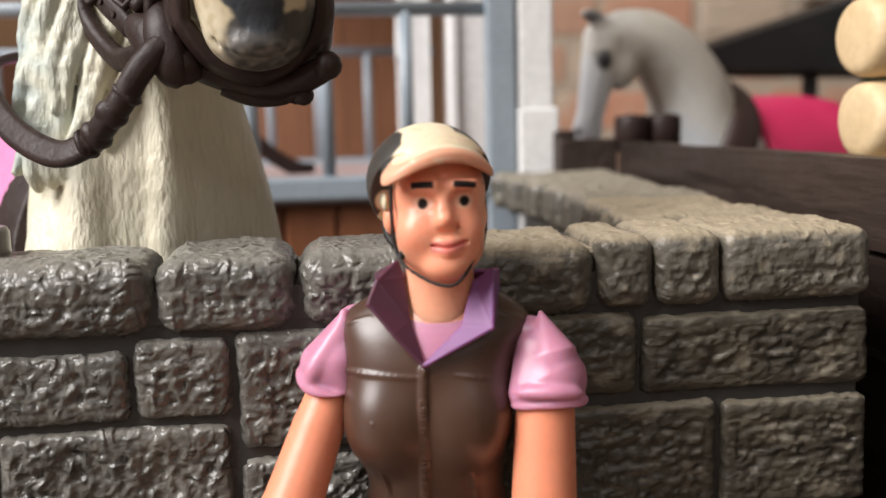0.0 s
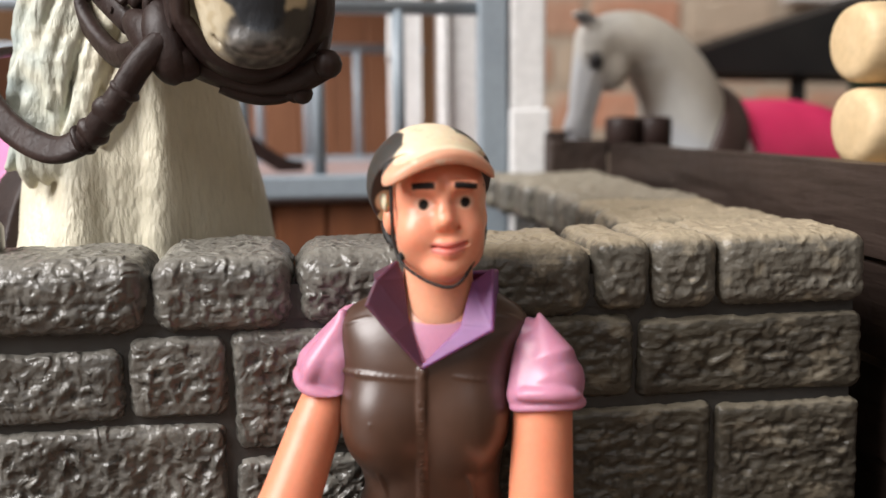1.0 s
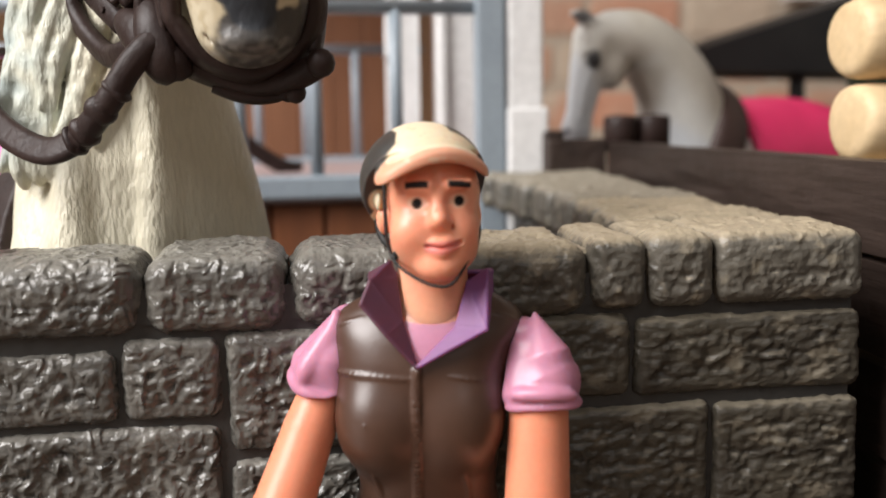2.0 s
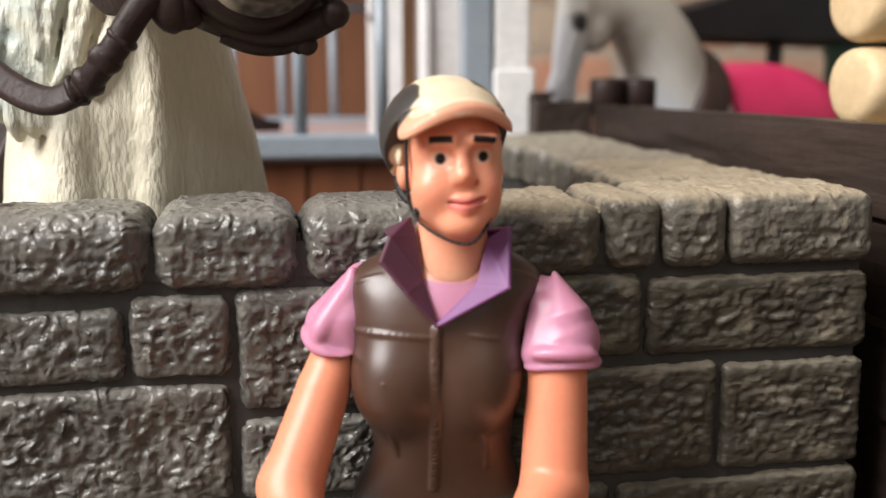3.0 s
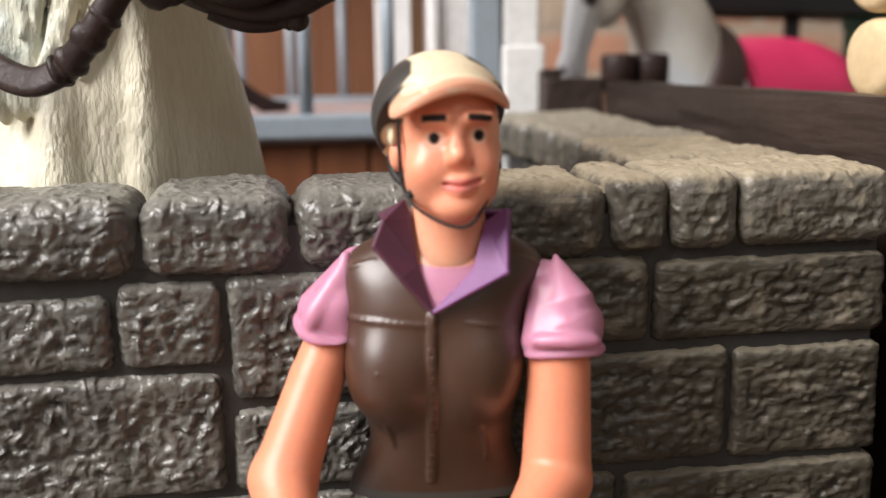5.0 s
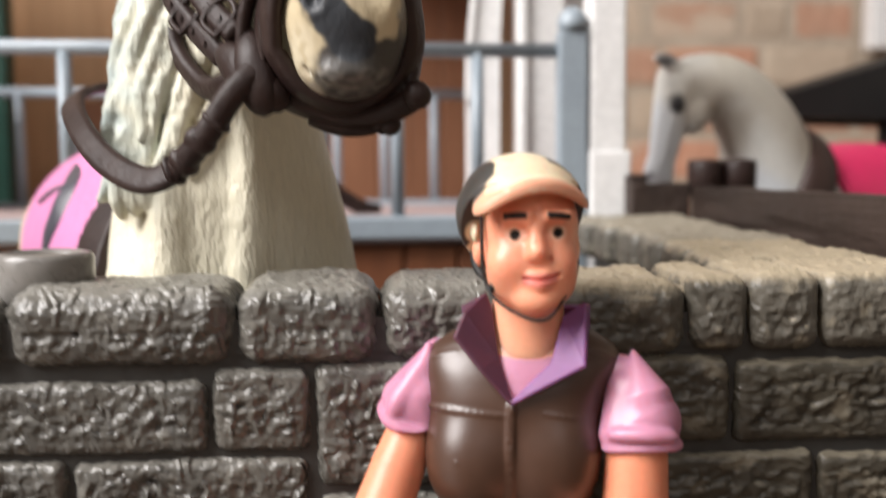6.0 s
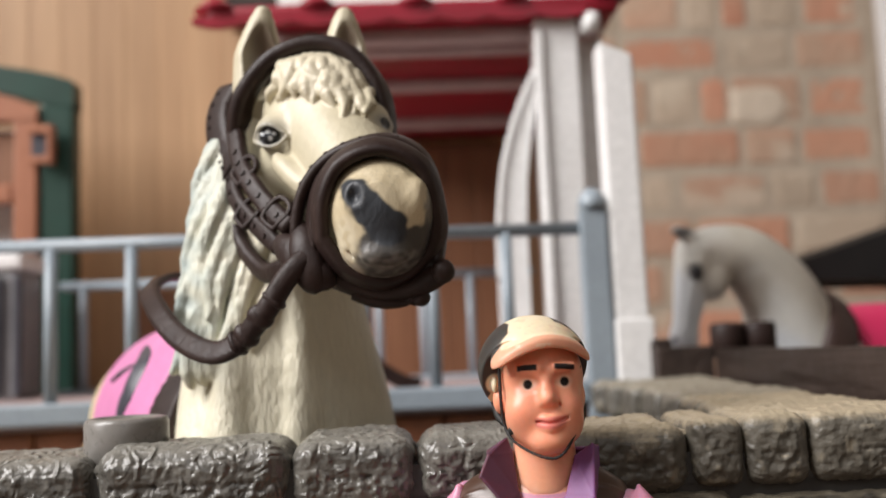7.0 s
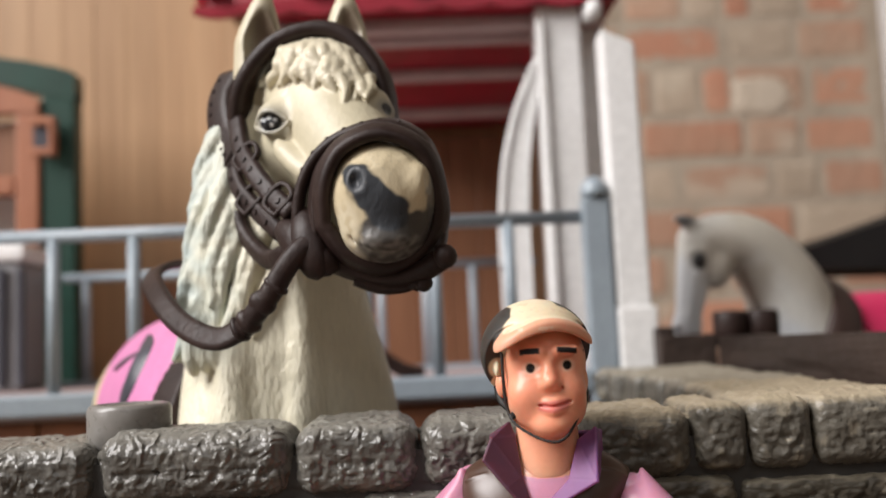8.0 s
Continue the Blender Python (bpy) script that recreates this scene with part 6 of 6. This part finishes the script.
for name, line, wide in (("stripe", [(-5.15, 18.7, 8.8), (-4.98, 17.6, 8.55), (-4.86, 16.9, 8.3), (-4.97, 16.7, 7.92), (-5.14, 16.8, 7.6), (-5.3, 17.0, 7.2)], 0.46), ("stripe", [(-5.05, 17.3, 8.3), (-5.5, 18.1, 8.12), (-5.9, 18.75, 7.98)], 0.2)):
    part(name, strap([on_pad(q, 0.11) for q in line], wide, 0.12, ("from", (-3.9, 18.6, 6.7)), taper=lambda u: 0.15 + 0.85 * math.sin(math.pi * min(1.0, 0.08 + u * 0.75))), PADDARK, pad, "slate-grey stripe", smooth=True)
# dark strip filling the gap between pad and neck
part("front_band", barrel_shell((-6.0, 14.4, 4.2), (0.3, 19.5, 9.4), 0.19, 0.3, 0.93, 4.6), LEATHER, pad, "dark brown strip in the gap between pad and neck", smooth=True)

# ---- the white toy horse behind the plank fence ----
def far_horse():
    k = Clay((7.6, 26.9, 4.0), (16.5, 35.5, 12.8), 0.05)
    k.limb((9.28, 28.95, 11.3), (8.75, 28.8, 8.85), 0.66, 0.4, 0)
    k.ball((8.68, 28.8, 8.5), (0.46, 0.46, 0.55), 0.2)
    k.ball((8.6, 28.8, 8.1), (0.34, 0.38, 0.26), 0.15)
    k.ball((9.72, 28.95, 10.5), (0.64, 0.5, 0.78), 0.2)
    k.path([(9.15, 28.6, 11.6), (8.8, 28.5, 11.9), (8.45, 28.45, 12.0)], [0.24, 0.2, 0.05], 0.08).path([(9.3, 29.3, 11.8), (9.0, 29.4, 12.05), (8.7, 29.4, 12.12)], [0.22, 0.17, 0.05], 0.08)
    k.limb((8.95, 28.36, 10.2), (8.7, 28.4, 8.9), 0.1, 0.06, 0.12)
    k.ball((9.1, 28.36, 10.62), (0.17, 0.14, 0.14), 0.05)
    k.limb((8.85, 28.45, 10.9), (9.35, 28.45, 10.95), 0.1, 0.1, 0.12)
    k.path([(9.9, 29.1, 11.4), (11.2, 29.6, 11.05), (12.45, 30.25, 9.75), (13.0, 30.9, 8.0), (13.0, 31.2, 6.5)], [0.7, 0.92, 1.2, 1.55, 1.9], 0.3)
    k.path([(9.7, 29.1, 11.95), (11.3, 29.7, 11.85), (12.9, 30.4, 10.7), (13.8, 31.0, 9.4)], [0.16, 0.2, 0.22, 0.15], 0.2)
    k.ball((8.34, 28.6, 8.45), (0.07, 0.14, 0.1), 0.05, cut=True)
    k.path([(8.45, 28.3, 8.05), (8.9, 28.35, 8.2)], [0.03, 0.03], 0.04, cut=True)
    v1, f1 = k.mesh()
    b = Clay((10.5, 28.5, -0.05), (25.5, 39.0, 10.0), 0.12)
    b.path([(12.9, 31.2, 6.8), (15.5, 32.6, 7.0), (17.8, 33.7, 7.05), (19.6, 34.5, 6.9)], [1.9, 2.1, 2.1, 2.05], 0.4)
    for x, y in ((12.4, 30.4), (13.4, 32.2), (19.2, 33.6), (20.0, 35.4)):
        b.limb((x, y, 6), (x, y, 3.2), 0.95, 0.5, 0.3).limb((x, y, 3.2), (x, y, 0.7), 0.42, 0.36, 0.1).limb((x, y, 0.6), (x - 0.1, y, 0.3), 0.36, 0.5, 0.1)
    b.path([(21.2, 35.4, 7.8), (22.1, 35.9, 6.0), (22.2, 36.0, 2.0)], [0.4, 0.6, 0.3], 0.1)
    v2, f2 = b.mesh()
    col = colours(v1, (0.74, 0.73, 0.68))
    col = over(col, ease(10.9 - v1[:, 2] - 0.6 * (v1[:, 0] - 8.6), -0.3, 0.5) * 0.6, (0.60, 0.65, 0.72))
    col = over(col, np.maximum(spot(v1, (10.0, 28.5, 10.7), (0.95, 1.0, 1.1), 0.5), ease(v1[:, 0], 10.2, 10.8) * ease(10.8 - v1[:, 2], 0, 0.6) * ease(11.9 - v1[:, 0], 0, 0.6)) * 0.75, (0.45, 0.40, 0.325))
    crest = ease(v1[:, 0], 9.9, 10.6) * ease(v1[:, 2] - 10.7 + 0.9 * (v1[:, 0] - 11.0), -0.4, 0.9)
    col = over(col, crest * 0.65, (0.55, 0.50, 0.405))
    col = over(col, spot(v1, (9.1, 28.34, 10.6), (0.24, 0.32, 0.3), 0.4), (0.03, 0.03, 0.033), 0.4)
    col = over(col, spot(v1, (8.72, 28.4, 11.9), (0.36, 0.25, 0.2), 0.4) * 0.9, (0.1, 0.1, 0.11))
    col = over(col, np.maximum(spot(v1, (8.34, 28.6, 8.45), (0.14, 0.25, 0.16), 0.4), ease(8.1 - v1[:, 2], 0, 0.2) * ease(9.3 - v1[:, 0], 0, 0.1)) * 0.8, (0.12, 0.12, 0.13))
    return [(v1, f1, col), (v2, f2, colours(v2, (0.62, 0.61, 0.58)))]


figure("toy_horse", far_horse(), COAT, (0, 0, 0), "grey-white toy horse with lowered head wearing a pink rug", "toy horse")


def rug_shell(u0, u1, grow, low, step, lo, hi):
    k = Clay(lo, hi, step)
    k.path([(12.9, 31.2, 6.8), (15.5, 32.6, 7.0), (17.8, 33.7, 7.05), (19.6, 34.5, 6.9)], [1.9 + grow, 2.1 + grow, 2.1 + grow, 2.05 + grow], 0.4)
    g = np.meshgrid(*[a.astype(np.float32) for a in k.axes], indexing="ij")
    u = (g[0] - 12.9) * 0.9 + (g[1] - 31.2) * 0.44
    k.F = np.maximum(k.F, np.maximum(np.maximum(u0 - u, u - u1), low - g[2]))
    return k.mesh()


rug = thing("horse_rug", 17, 33.5, 8.5, "hot pink horse rug with a dark brown collar", "rug")
part("cloth", rug_shell(1.7, 10.4, 0.25, 4.4, 0.12, (11, 28, 4), (26, 39, 10)), PINKCLOTH, rug, smooth=True)
part("collar", strap([(13.6, 29.2, 7.2), (14.2, 29.6, 8.6), (14.35, 30.6, 9.6), (14.2, 31.6, 9.9), (13.9, 32.8, 9.4)], 1.35, 0.4, ("from", (13.0, 31.2, 7.0))), COLLARBROWN, rug, "dark brown collar", smooth=True)
